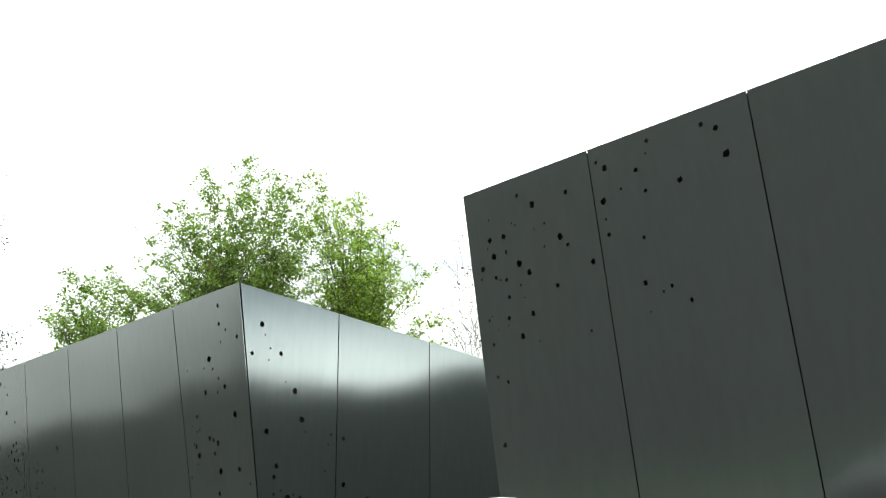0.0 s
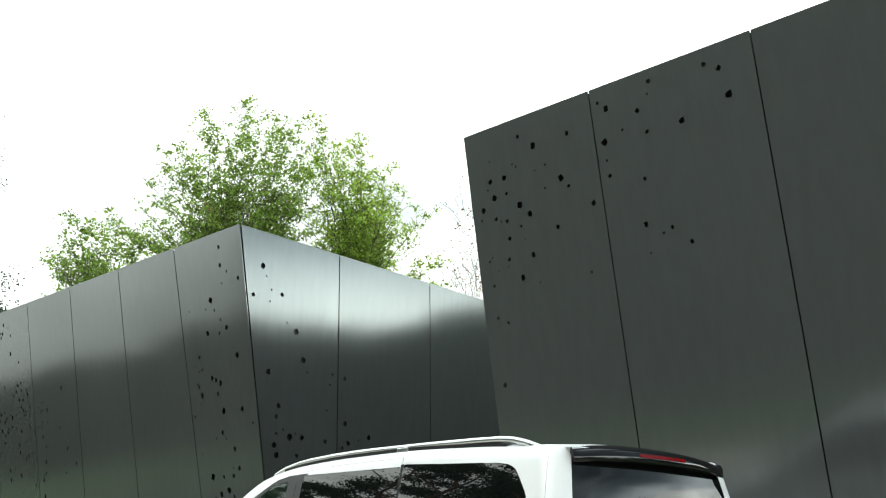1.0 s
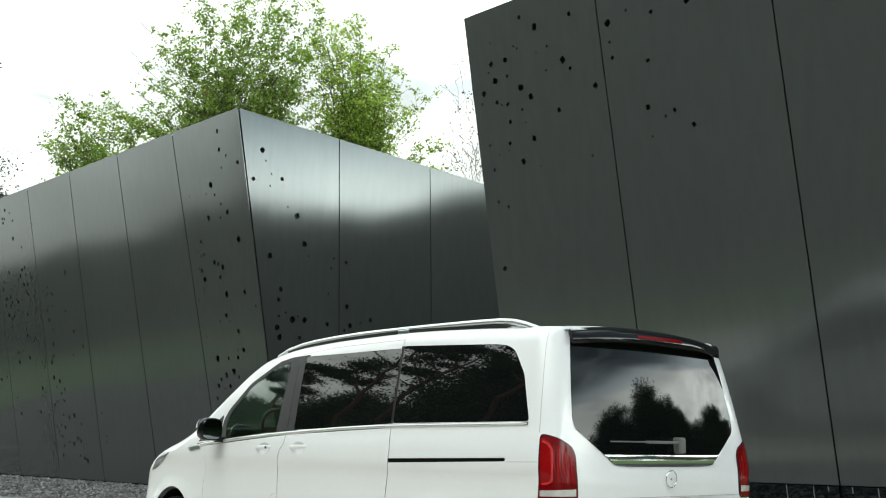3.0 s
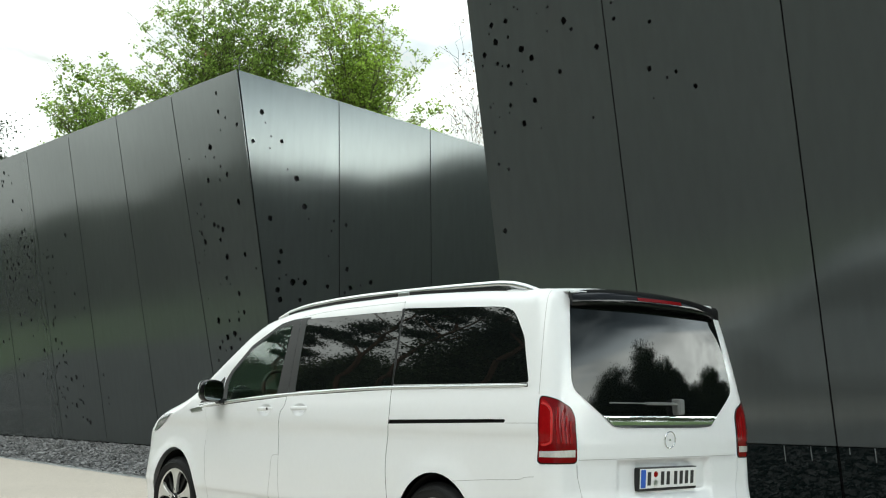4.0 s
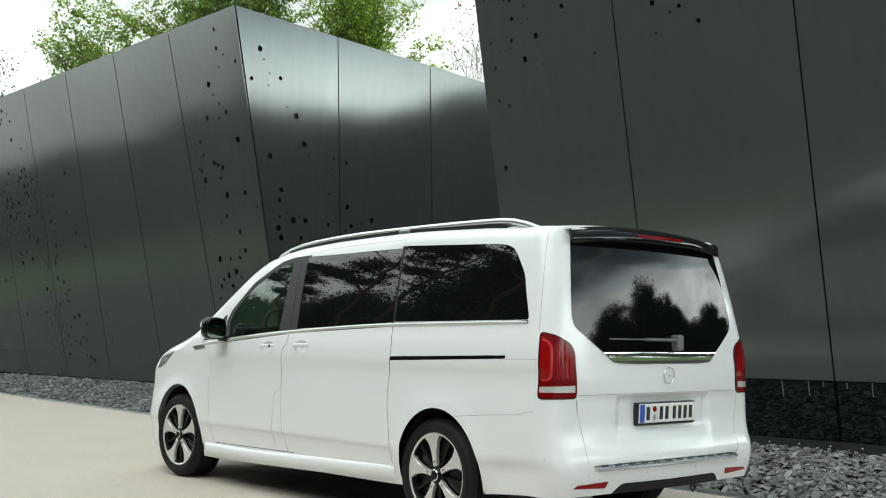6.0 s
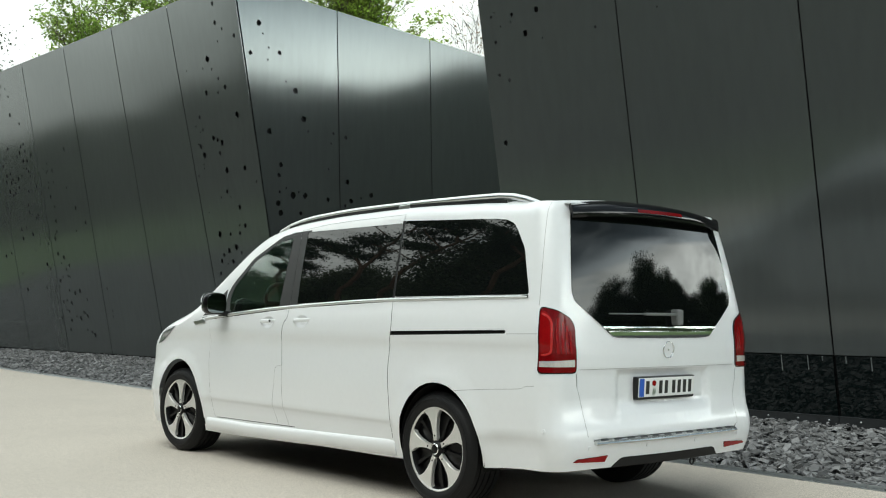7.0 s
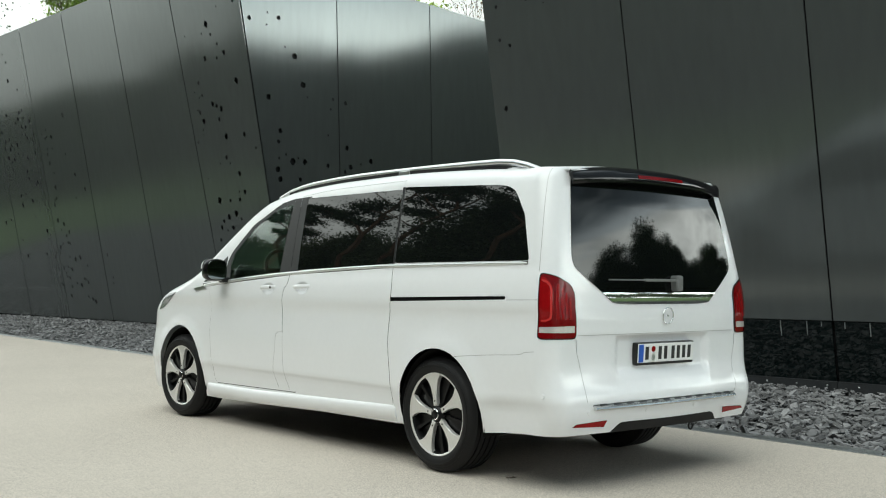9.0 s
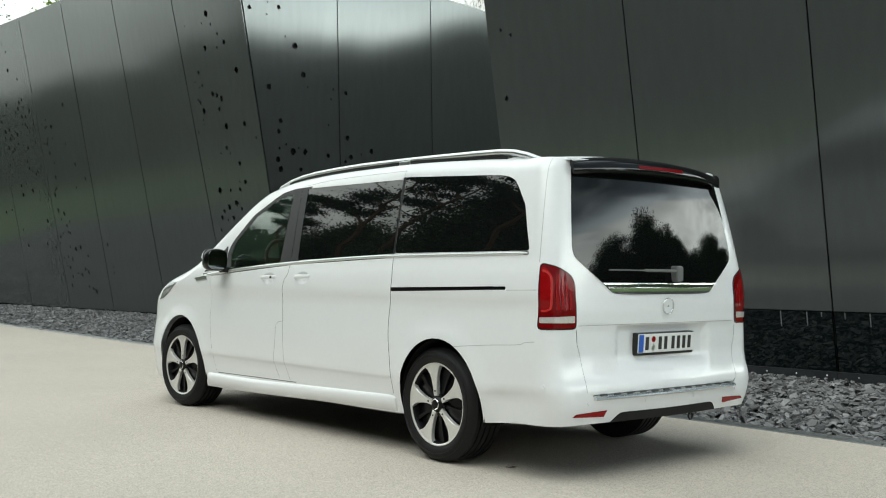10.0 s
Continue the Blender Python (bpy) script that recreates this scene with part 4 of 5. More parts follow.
# rear spoiler: a gloss black blade, with the brake lamp in its edge
def blade(u):
    """The spoiler's section at u across the van, from -1 to 1."""
    x, c = 0.69 * u, 1 - abs(u) ** 2.6
    k = math.sqrt(max(0.02, 1 - abs(u) ** 10))
    y0, z0 = -0.915 - 0.075 * c, 1.722 + 0.022 * c
    return [Vector((x, y0 + dy * k, z0 + dz)) for dy, dz in ((0.012, -0.004), (0.0, 0.004), (-0.004, 0.022), (0.006, 0.046 + 0.016 * c), (0.03, 0.060 + 0.022 * c), (0.13, 0.078 + 0.030 * c), (0.14, 0.05), (0.07, 0.0))]


spoiler = loft("spoiler", [blade(u) for u in np.linspace(-1, 1, 41)], GLOSS_BLACK, tailgate, "gloss black roof spoiler")
secs = []
for u in np.linspace(-0.30, 0.30, 9):
    q = blade(u)
    secs.append([q[2] + Vector((0, -0.003, 0.010)), q[3] + Vector((0, -0.003, -0.010)), q[3] + Vector((0, 0.02, -0.010)), q[2] + Vector((0, 0.02, 0.010))])
loft("brake_lamp", secs, DEEP_RED, spoiler, "red high brake lamp")

# roof rails
RAIL_Y = [2.13, 1.98, 1.80, 1.64, 1.35, 1.06, 0.80, 0.55, 0.30, 0.08, -0.15, -0.38, -0.50, -0.60, -0.68, -0.735]
RAIL_Z = curve([(-0.735, 1.808), (-0.62, 1.850), (-0.50, 1.880), (-0.38, 1.893), (0.08, 1.906), (0.55, 1.914), (1.06, 1.918), (1.64, 1.902), (1.80, 1.889), (1.98, 1.863), (2.13, 1.822)])
for sg in (-1, 1):
    secs = []
    for y in RAIL_Y:
        z, x = RAIL_Z(y) - 0.004, sg * 0.742
        h, w = 0.020, 0.021
        secs.append([Vector((x + w * math.cos(a), y, z - 0.008 + h * math.sin(a))) for a in np.linspace(0, math.tau, 13)[:-1]])
    rail = loft("roof_rail", secs, SATIN, van, "satin aluminium roof rail")
    for y0, y1 in ((0.48, 0.60), (2.0, 2.12), (-0.70, -0.45)):
        bm = bmesh.new()
        box(bm, (sg * 0.742 - 0.0245, y0, 1.78), (sg * 0.742 + 0.0245, y1, min(RAIL_Z(y0), RAIL_Z(y1)) - 0.012), 0.006)
        part("rail_foot", bm, SATIN, rail)
    # black strip standing for the shade in the gap under the rail
    secs = [[Vector((sg * 0.742 + dx, y, TOP_Z(y) - 0.03 + dz)) for dx, dz in ((-0.02, 0), (0.02, 0), (0.02, 0.035), (-0.02, 0.035))] for y in np.linspace(1.98, -0.45, 20)]
    loft("rail_gap_shade", secs, TRIM, rail)

# wheel arch liners, floor and cabin
for sg in (-1, 1):
    for cy, r in ((-0.045, 0.40), (3.405, 0.415)):
        secs = [[Vector((sg * x, cy + r * 0.99 * math.cos(a), 0.36 + r * 0.98 * math.sin(a))) for a in np.linspace(-0.05, math.pi + 0.25, 22)] for x in (0.925, 0.60)]
        loft("arch_liner", secs, SEAM, van, closed=False, caps=False)
bm = bmesh.new()
box(bm, (-0.60, -0.30, 0.26), (0.60, 4.1, 0.62), 0.02)
box(bm, (-0.88, 0.45, 0.24), (0.88, 2.9, 0.44), 0.02)
box(bm, (-0.84, -0.95, 0.325), (0.84, -0.40, 0.60), 0.02)
box(bm, (-0.70, 3.78, 0.24), (0.70, 4.05, 0.6), 0.02)
part("underbody", bm, SEAM, van)
bm = bmesh.new()
box(bm, (-0.82, 2.62, 0.62), (0.82, 3.08, 1.16), 0.06)
box(bm, (-0.78, 2.66, 1.10), (-0.10, 2.98, 1.27), 0.06)
part("dashboard", bm, CABIN, van)
bm = bmesh.new()
box(bm, (-0.76, 1.30, 0.44), (0.76, 1.36, 1.70), 0.01)
part("cabin_divider", bm, CABIN, van)
bm = bmesh.new()
ring = Matrix.Translation((-0.43, 2.56, 1.255)) @ Matrix.Rotation(radians(66), 4, "X")
n1, n2 = 28, 8
vs = [[bm.verts.new(ring @ Vector(((0.185 + 0.016 * math.cos(b)) * math.cos(a), (0.185 + 0.016 * math.cos(b)) * math.sin(a), 0.016 * math.sin(b)))) for b in np.linspace(0, math.tau, n2 + 1)[:-1]] for a in np.linspace(0, math.tau, n1 + 1)[:-1]]
for i in range(n1):
    for j in range(n2):
        bm.faces.new((vs[i][j], vs[(i + 1) % n1][j], vs[(i + 1) % n1][(j + 1) % n2], vs[i][(j + 1) % n2]))
for a in (0, 180, 270):
    box(bm, (0.03, -0.02, -0.012), (0.175, 0.02, 0.012), 0.004, ring @ Matrix.Rotation(radians(a), 4, "Z"))
bmesh.ops.create_uvsphere(bm, u_segments=14, v_segments=8, radius=0.06, matrix=ring @ Matrix.Diagonal((1, 1, 0.5, 1)))
part("steering_wheel", bm, LEATHER, van, "black leather steering wheel", smooth=True)
for x in (-0.42, 0.42):
    bm = bmesh.new()
    box(bm, (x - 0.25, 1.50, 0.55), (x + 0.25, 2.02, 0.72), 0.05)
    box(bm, (x - 0.24, 1.42, 0.70), (x + 0.24, 1.56, 1.30), 0.05, Matrix.Translation((0, 1.5, 0.7)) @ Matrix.Rotation(radians(8), 4, "X") @ Matrix.Translation((0, -1.5, -0.7)))
    box(bm, (x - 0.14, 1.36, 1.34), (x + 0.14, 1.46, 1.55), 0.04)
    part("front_seat", bm, LEATHER, van, "black leather front seat")

# ---- wheels ----
def lathe(bm, profile, n=48):
    """Turn (radius, across) points about the x axis."""
    rings = [[bm.verts.new((x, r * math.cos(a), r * math.sin(a))) for a in np.linspace(0, math.tau, n + 1)[:-1]] for r, x in profile]
    for i in range(len(rings) - 1):
        for j in range(n):
            bm.faces.new((rings[i][j], rings[i][(j + 1) % n], rings[i + 1][(j + 1) % n], rings[i + 1][j]))


def plate_shape(bm, outline, x0, x1, bevel=0.006):
    """A flat outline (y, z) with thickness along x and a chamfered outer edge."""
    n = len(outline)
    cy, cz = sum(p[0] for p in outline) / n, sum(p[1] for p in outline) / n
    def shrink(p):
        d = math.hypot(p[0] - cy, p[1] - cz)
        k = max(0.0, 1 - bevel / d)
        return cy + (p[0] - cy) * k, cz + (p[1] - cz) * k
    rows = [[bm.verts.new((x1, *p)) for p in outline], [bm.verts.new((x0 + bevel, *p)) for p in outline], [bm.verts.new((x0, *shrink(p))) for p in outline]]
    for a, b in zip(rows, rows[1:]):
        for i in range(n):
            bm.faces.new((a[i], a[(i + 1) % n], b[(i + 1) % n], b[i]))
    bm.faces.new(rows[2])


def make_wheel(spin):
    """A wheel whose outer face looks to -x; the parts of the tyre and the rim are apart."""
    w = new("wheel")
    w.parent = van
    R = WHEEL_R
    bm = bmesh.new()
    prof = [(0.252, 0.02), (0.256, -0.004), (0.266, -0.010), (0.286, -0.015), (0.297, -0.0132), (0.299, -0.0162), (0.303, -0.0158), (0.305, -0.0112), (0.314, -0.008), (0.320, -0.004), (0.322, -0.0062), (0.325, -0.0045), (0.333, 0.006), (0.342, 0.018)]
    x = 0.026
    for k in range(5):
        prof += [(R - 0.004 + 0.004 * (k > 0), x), (R, x + 0.004), (R, x + 0.030)]
        x += 0.034
        if k < 4:
            prof += [(R - 0.009, x - 0.002), (R - 0.009, x + 0.007)]
            x += 0.008
    prof += [(0.342, x + 0.006), (0.31, x + 0.02), (0.27, x + 0.02), (0.252, x)]
    lathe(bm, prof, 72)
    bmesh.ops.recalc_face_normals(bm, faces=bm.faces)
    tyre = part("tyre", bm, RUBBER, w, "black road tyre", smooth=True)
    tyre.data.set_sharp_from_angle(angle=radians(35))
    bm = bmesh.new()
    lathe(bm, [(0.222, 0.004), (0.228, 0.0), (0.233, -0.003), (0.234, 0.004), (0.229, 0.016)], 64)
    bmesh.ops.recalc_face_normals(bm, faces=bm.faces)
    part("rim_ring", bm, RIM_SILVER, w, "bright machined rim edge", smooth=True)
    bm = bmesh.new()
    lathe(bm, [(0.224, 0.006), (0.216, 0.02), (0.205, 0.10), (0.19, 0.15), (0.05, 0.15), (0.02, 0.15)], 48)
    bmesh.ops.recalc_face_normals(bm, faces=bm.faces)
    part("barrel", bm, RIM_BLACK, w, smooth=True)
    bm = bmesh.new()
    lathe(bm, [(0.214, 0.052), (0.19, 0.046), (0.10, 0.040), (0.02, 0.040)], 40)
    bmesh.ops.recalc_face_normals(bm, faces=bm.faces)
    part("aero_plate", bm, RIM_BLACK, w, "gloss black plate behind the spokes", smooth=True)
    for k in range(5):
        a = radians(spin + 72 * k)
        half = [(0.045, 0.015), (0.07, 0.014), (0.10, 0.016), (0.125, 0.021), (0.15, 0.027), (0.175, 0.036), (0.195, 0.048), (0.212, 0.066), (0.2235, 0.088)]
        arc = [(0.229 * math.cos(t), 0.229 * math.sin(t)) for t in np.linspace(0.31, -0.31, 7)]
        line = [(r, h) for r, h in half[:-1]] + arc + [(r, -h) for r, h in reversed(half[:-1])]
        bm = bmesh.new()
        plate_shape(bm, [(r * math.cos(a) - h * math.sin(a), r * math.sin(a) + h * math.cos(a)) for r, h in line], 0.003, 0.030, 0.004)
        bmesh.ops.recalc_face_normals(bm, faces=bm.faces)
        spoke = part("spoke", bm, RIM_SILVER, w, "machined silver spoke widening to the rim")
        # flat black disc painted in for the dark inside of a small hole
        bm = bmesh.new()
        bmesh.ops.create_cone(bm, cap_ends=True, segments=10, radius1=0.0055, radius2=0.0055, depth=0.004, matrix=Matrix.Translation((0.0025, 0.074 * 1.088 * math.cos(a), 0.074 * 1.088 * math.sin(a))) @ Matrix.Rotation(radians(90), 4, "Y"))
        part("spoke_hole_shade", bm, RIM_BLACK, spoke)
        b = a + radians(36)
        line = [(0.04, 0.012), (0.12, 0.008), (0.20, 0.011), (0.218, 0.017), (0.218, -0.017), (0.20, -0.011), (0.12, -0.008), (0.04, -0.012)]
        bm = bmesh.new()
        plate_shape(bm, [(r * math.cos(b) - h * math.sin(b), r * math.sin(b) + h * math.cos(b)) for r, h in line], 0.022, 0.05, 0.004)
        part("inner_spoke", bm, RIM_BLACK, w, "gloss black inner spoke")
        bm = bmesh.new()
        bmesh.ops.create_cone(bm, cap_ends=True, segments=6, radius1=0.010, radius2=0.010, depth=0.012, matrix=Matrix.Translation((0.016, 0.056 * math.cos(b), 0.056 * math.sin(b))) @ Matrix.Rotation(radians(90), 4, "Y"))
        part("wheel_bolt", bm, RIM_BLACK, w)
    bm = bmesh.new()
    lathe(bm, [(0.001, -0.010), (0.030, -0.009), (0.036, -0.006), (0.038, 0.0), (0.046, 0.004), (0.048, 0.03)], 32)
    bmesh.ops.recalc_face_normals(bm, faces=bm.faces)
    cap = part("hub_cap", bm, RIM_BLACK, w, "black centre cap with a bright ring", smooth=True)
    bm = bmesh.new()
    lathe(bm, [(0.028, -0.0098), (0.031, -0.0112), (0.0345, -0.0085)], 24)
    part("cap_ring", bm, CHROME, cap, "bright ring")
    for ob in w.children:
        if ob is not tyre:
            ob.data.transform(Matrix.Diagonal((1, 1.088, 1.088, 1)))
    return w


first = make_wheel(80)
first.matrix_basis = pose(-0.925, AXLE_R, WHEEL_R)
for x, y, turn in ((-0.935, AXLE_F, 5), (0.925, AXLE_R, 180), (0.935, AXLE_F, 185)):
    copy_thing(first, pose(x, y, WHEEL_R, 0, 0, turn) @ pose(0, 0, 0, 8 if turn == 5 else 30, 0, 0))

# ---- mirrors, handles, badge, wiper, plate ----
for sg in (-1, 1):
    c = Vector((sg * 1.075, 2.60, 1.250))
    secs = []
    for y, k in ((-0.055, 0.93), (-0.035, 1.0), (0.0, 0.99), (0.04, 0.90), (0.075, 0.70), (0.095, 0.40)):
        ring = []
        for a in np.linspace(0, math.tau, 25)[:-1]:
            s, t = math.copysign(abs(math.cos(a)) ** 0.6, math.cos(a)), math.copysign(abs(math.sin(a)) ** 0.6, math.sin(a))
            ring.append(c + Vector((0.094 * s * k, y, 0.088 * t * k)))
        secs.append(ring)
    mirror = loft("door_mirror", secs, GLOSS_BLACK, van, "gloss black door mirror")
    ring = []
    for a in np.linspace(0, math.tau, 25)[:-1]:
        s, t = math.copysign(abs(math.cos(a)) ** 0.6, math.cos(a)), math.copysign(abs(math.sin(a)) ** 0.6, math.sin(a))
        ring.append((s * 0.083, t * 0.077))
    loft("mirror_glass", [[c + Vector((s, -0.0555, t)) for s, t in ring], [c + Vector((s * 0.98, -0.0595, t * 0.98)) for s, t in ring]], MIRROR, mirror, "tinted mirror glass")
    bm = bmesh.new()
    box(bm, (min(sg * 0.90, sg * 1.0), 2.58, 1.150), (max(sg * 0.90, sg * 1.0), 2.67, 1.195), 0.012)
    part("mirror_arm", bm, TRIM, mirror)
    secs = []
    for y, k in ((0.012, 1.03), (0.03, 1.0), (0.055, 0.90), (0.08, 0.74), (0.10, 0.42)):
        secs.append([c + Vector((0.094 * math.copysign(abs(math.cos(a)) ** 0.6, math.cos(a)) * k, y, 0.088 * math.copysign(abs(math.sin(a)) ** 0.6, math.sin(a)) * k)) for a in np.linspace(0.05, math.pi - 0.05, 14)])
    loft("mirror_cap", secs, PAINT, mirror, "white mirror cap", closed=False, caps=False)
    # door handles in shallow cups
    bm = bmesh.new()
    bmesh.ops.create_cone(bm, cap_ends=True, segments=12, radius1=0.009, radius2=0.009, depth=0.006, matrix=Matrix.Translation((sg * (half_width(1.88, 1.113) + 0.026), 1.885, 1.118)) @ Matrix.Rotation(radians(90), 4, "Y"))
    part("door_lock", bm, TRIM, van, "dark key lock")
    for y, z in ((1.965, 1.114), (1.495, 1.122)):
        w = half_width(y, z)
        secs = []
        for t in np.linspace(0, 1, 13):
            out = 0.026 * math.sin(math.pi * min(1.0, max(0.0, t))) ** 0.35
            hh = 0.0125 + 0.0035 * math.sin(math.pi * t)
            secs.append([Vector((sg * (w - 0.004 + out + math.cos(a) * 0.007), y - 0.112 + 0.205 * t, z + 0.006 * (1 - t) + math.sin(a) * hh)) for a in np.linspace(0, math.tau, 11)[:-1]])
        loft("door_handle", secs, PAINT, van, "white pull handle")
    secs = []
    for t in np.linspace(0, 1, 7):
        y = 2.955 + 0.185 * t
        x = half_width(y, 1.10) + 0.003
        secs.append([Vector((sg * x, y + s * 0.02, 1.112 - 0.02 * t + s * 0.016)) for s in (-1, 1)] + [Vector((sg * (x + 0.006), y + s * 0.02, 1.112 - 0.02 * t + s * 0.013)) for s in (1, -1)])
    loft("wing_badge", secs, SATIN, van, "chrome badge on the front wing")

# towing eye under the rear bumper
bm = bmesh.new()
eye_m = Matrix.Translation((0.29, -0.985, 0.290)) @ Matrix.Rotation(radians(90), 4, "X")
vs = [[bm.verts.new(eye_m @ Vector(((0.020 + 0.006 * math.cos(b)) * math.cos(a), (0.020 + 0.006 * math.cos(b)) * math.sin(a), 0.006 * math.sin(b)))) for b in np.linspace(0, math.tau, 7)[:-1]] for a in np.linspace(0, math.tau, 17)[:-1]]
for i in range(16):
    for j in range(6):
        bm.faces.new((vs[i][j], vs[(i + 1) % 16][j], vs[(i + 1) % 16][(j + 1) % 6], vs[i][(j + 1) % 6]))
part("towing_eye", bm, TRIM, bumper, "black towing eye", smooth=True)
# parking sensors in the bumper
for sg in (-1, 1):
    for p, z in ((-0.92, 0.539), (-1.199, 0.440), (-1.652, 0.430)):
        q, nr = skin(p, z), normal_at(p, z)
        bm = bmesh.new()
        bmesh.ops.create_cone(bm, cap_ends=True, segments=16, radius1=0.0125, radius2=0.0115, depth=0.006, matrix=Matrix.Translation((sg * -q.x, q.y, q.z)) @ Vector((-sg * nr.x, nr.y, nr.z)).to_track_quat("Z", "Y").to_matrix().to_4x4())
        part("parking_sensor", bm, PAINT, bumper)
# loading step: a sloping bright tread plate with dark ribs
def step_y(x):
    return -1.068 + 0.030 * (x / 0.66) ** 2


secs = []
for x in np.linspace(-0.655, 0.655, 33):
    y = step_y(x)
    secs.append([Vector((x, y - 0.020, 0.455)), Vector((x, y - 0.026, 0.462)), Vector((x, y - 0.022, 0.470)), Vector((x, y + 0.036, 0.503)), Vector((x, y + 0.040, 0.498)), Vector((x, y + 0.02, 0.455))])
tread = loft("step_plate", secs, STEP_METAL, bumper, "ribbed bright loading step", smooth=False)
for k in range(12):
    x = -0.58 + 1.16 * k / 11
    for s0, s1 in ((0.22, 0.42), (0.58, 0.80)):
        xm = x + (0.026 if s0 > 0.5 else 0.0)
        ya, yb, za, zb = step_y(xm) - 0.022 + 0.058 * s0, step_y(xm) - 0.022 + 0.058 * s1, 0.470 + 0.033 * s0, 0.470 + 0.033 * s1
        loft("step_rib", [[Vector((xx, ya, za - 0.002)), Vector((xx, ya, za + 0.003)), Vector((xx, yb, zb + 0.003)), Vector((xx, yb, zb - 0.002))] for xx in (xm - 0.026, xm + 0.026)], STRIP, tread, smooth=False)

bm = bmesh.new()
box(bm, (-0.52, -1.040, 1.174), (-0.20, -1.026, 1.182), 0.003)
box(bm, (-0.21, -1.044, 1.169), (0.10, -1.026, 1.186), 0.005)
wiper = part("rear_wiper", bm, SHEEN_GREY, tailgate, "rear wiper arm with the sky sheen in its grey colour")
bm = bmesh.new()
box(bm, (0.075, -1.055, 1.112), (0.135, -0.99, 1.208), 0.014)
part("wiper_pivot", bm, SHEEN_GREY, wiper)

plate_m = pose(0.0, -0.998, 0.754, 4, 0, 0)
bm = bmesh.new()
box(bm, (-0.268, -0.026, -0.071), (0.268, 0.012, 0.061), 0.006, plate_m)
holder = part("plate_holder", bm, TRIM, van, "black number plate holder")
bm = bmesh.new()
box(bm, (-0.260, -0.031, -0.055), (0.260, -0.022, 0.055), 0.003, plate_m)
plate = part("number_plate", bm, PLATE_WHITE, holder, "white number plate with a blue band")
bm = bmesh.new()
box(bm, (-0.257, -0.0325, -0.052), (-0.214, -0.028, 0.052), 0.001, plate_m)
part("blue_band", bm, PLATE_BLUE, plate)
for x, w_ in ((-0.182, 0.030), (-0.062, 0.029), (-0.010, 0.029), (0.060, 0.029), (0.112, 0.029), (0.164, 0.029), (0.216, 0.029)):
    bm = bmesh.new()
    box(bm, (x - w_ / 2, -0.0330, -0.038), (x + w_ / 2, -0.029, 0.038), 0.001, plate_m)
    part("plate_bar", bm, INK, plate)
for z, mt in ((0.024, RED), (-0.024, SATIN)):
    bm = bmesh.new()
    bmesh.ops.create_cone(bm, cap_ends=True, segments=18, radius1=0.017, radius2=0.017, depth=0.004, matrix=plate_m @ Matrix.Translation((-0.125, -0.0315, z)) @ Matrix.Rotation(radians(90), 4, "X"))
    part("plate_seal", bm, mt, plate)

bm = bmesh.new()
n1, n2 = 36, 6
cm = Matrix.Translation((0.012, -1.030, 0.968)) @ Matrix.Rotation(radians(95), 4, "X")
vs = [[bm.verts.new(cm @ Vector(((0.048 + 0.0035 * math.cos(b)) * math.cos(a), (0.048 + 0.0035 * math.cos(b)) * math.sin(a), 0.005 * math.sin(b)))) for b in np.linspace(0, math.tau, n2 + 1)[:-1]] for a in np.linspace(0, math.tau, n1 + 1)[:-1]]
for i in range(n1):
    for j in range(n2):
        bm.faces.new((vs[i][j], vs[(i + 1) % n1][j], vs[(i + 1) % n1][(j + 1) % n2], vs[i][(j + 1) % n2]))
bmesh.ops.recalc_face_normals(bm, faces=bm.faces)
emblem = part("round_emblem", bm, CHROME, tailgate, "plain round chrome emblem", smooth=True)
bm = bmesh.new()
bmesh.ops.create_cone(bm, cap_ends=True, segments=20, radius1=0.007, radius2=0.005, depth=0.006, matrix=cm)
part("emblem_boss", bm, CHROME, emblem)

# ---- gravel bed and steel edging ----
def bed_z(x, y):
    """The bed rises gently from the edging to the walls."""
    t = max(0.0, min(1.0, (x - kerb_x(y) - 0.1) / 3.0))
    far = max(0.0, min(1.0, (y - 3.0) / 10.0))
    return -0.02 + t * (0.10 + 0.06 * far)


rng = random.Random(11)
ys = np.linspace(-4, 46, 101)
xs_n = 12
verts, faces = [], []
for y in ys:
    # widened north of y 20.5, out of view, to darken the far wall's reflection
    west = kerb_x(y) + 0.07 - 8.0 * max(0.0, min(1.0, (y - 20.5) / 4.0))
    for k in range(xs_n + 1):
        x = west + k * ((kerb_x(y) + 7.07 - west) / xs_n)
        verts.append((x, y, bed_z(x, y) - 0.02))
for i in range(len(ys) - 1):
    for k in range(xs_n):
        a = i * (xs_n + 1) + k
        faces.append((a, a + 1, a + xs_n + 2, a + xs_n + 1))
tagged(mesh_object("gravel_bed", verts, faces, BED), "ground under the slate chips, darkened as the shade between them", "gravel", kind="structure")


def chip(verts, faces, c, size, flat, rng):
    """A thin, angular slate chip."""
    n = rng.choice((4, 5, 5, 6))
    turn = Euler((rng.gauss(0, 0.34), rng.gauss(0, 0.34), rng.uniform(0, 6.28))).to_matrix()
    k = len(verts)
    out = []
    for i in range(n):
        a = (i + rng.uniform(-0.3, 0.3)) * math.tau / n
        r = size * rng.uniform(0.7, 1.1)
        out.append((r * math.cos(a), r * 0.62 * math.sin(a)))
    for s, h in ((1.0, -flat), (0.96, flat * 0.6)):
        for x, y in out:
            v = turn @ Vector((x * s, y * s, h + rng.uniform(-0.15, 0.15) * flat))
            verts.append((c[0] + v.x, c[1] + v.y, c[2] + v.z))
    faces.append(tuple(range(k + n, k + 2 * n)))
    faces.extend((k + i, k + (i + 1) % n, k + n + (i + 1) % n, k + n + i) for i in range(n))


verts, faces = [], []
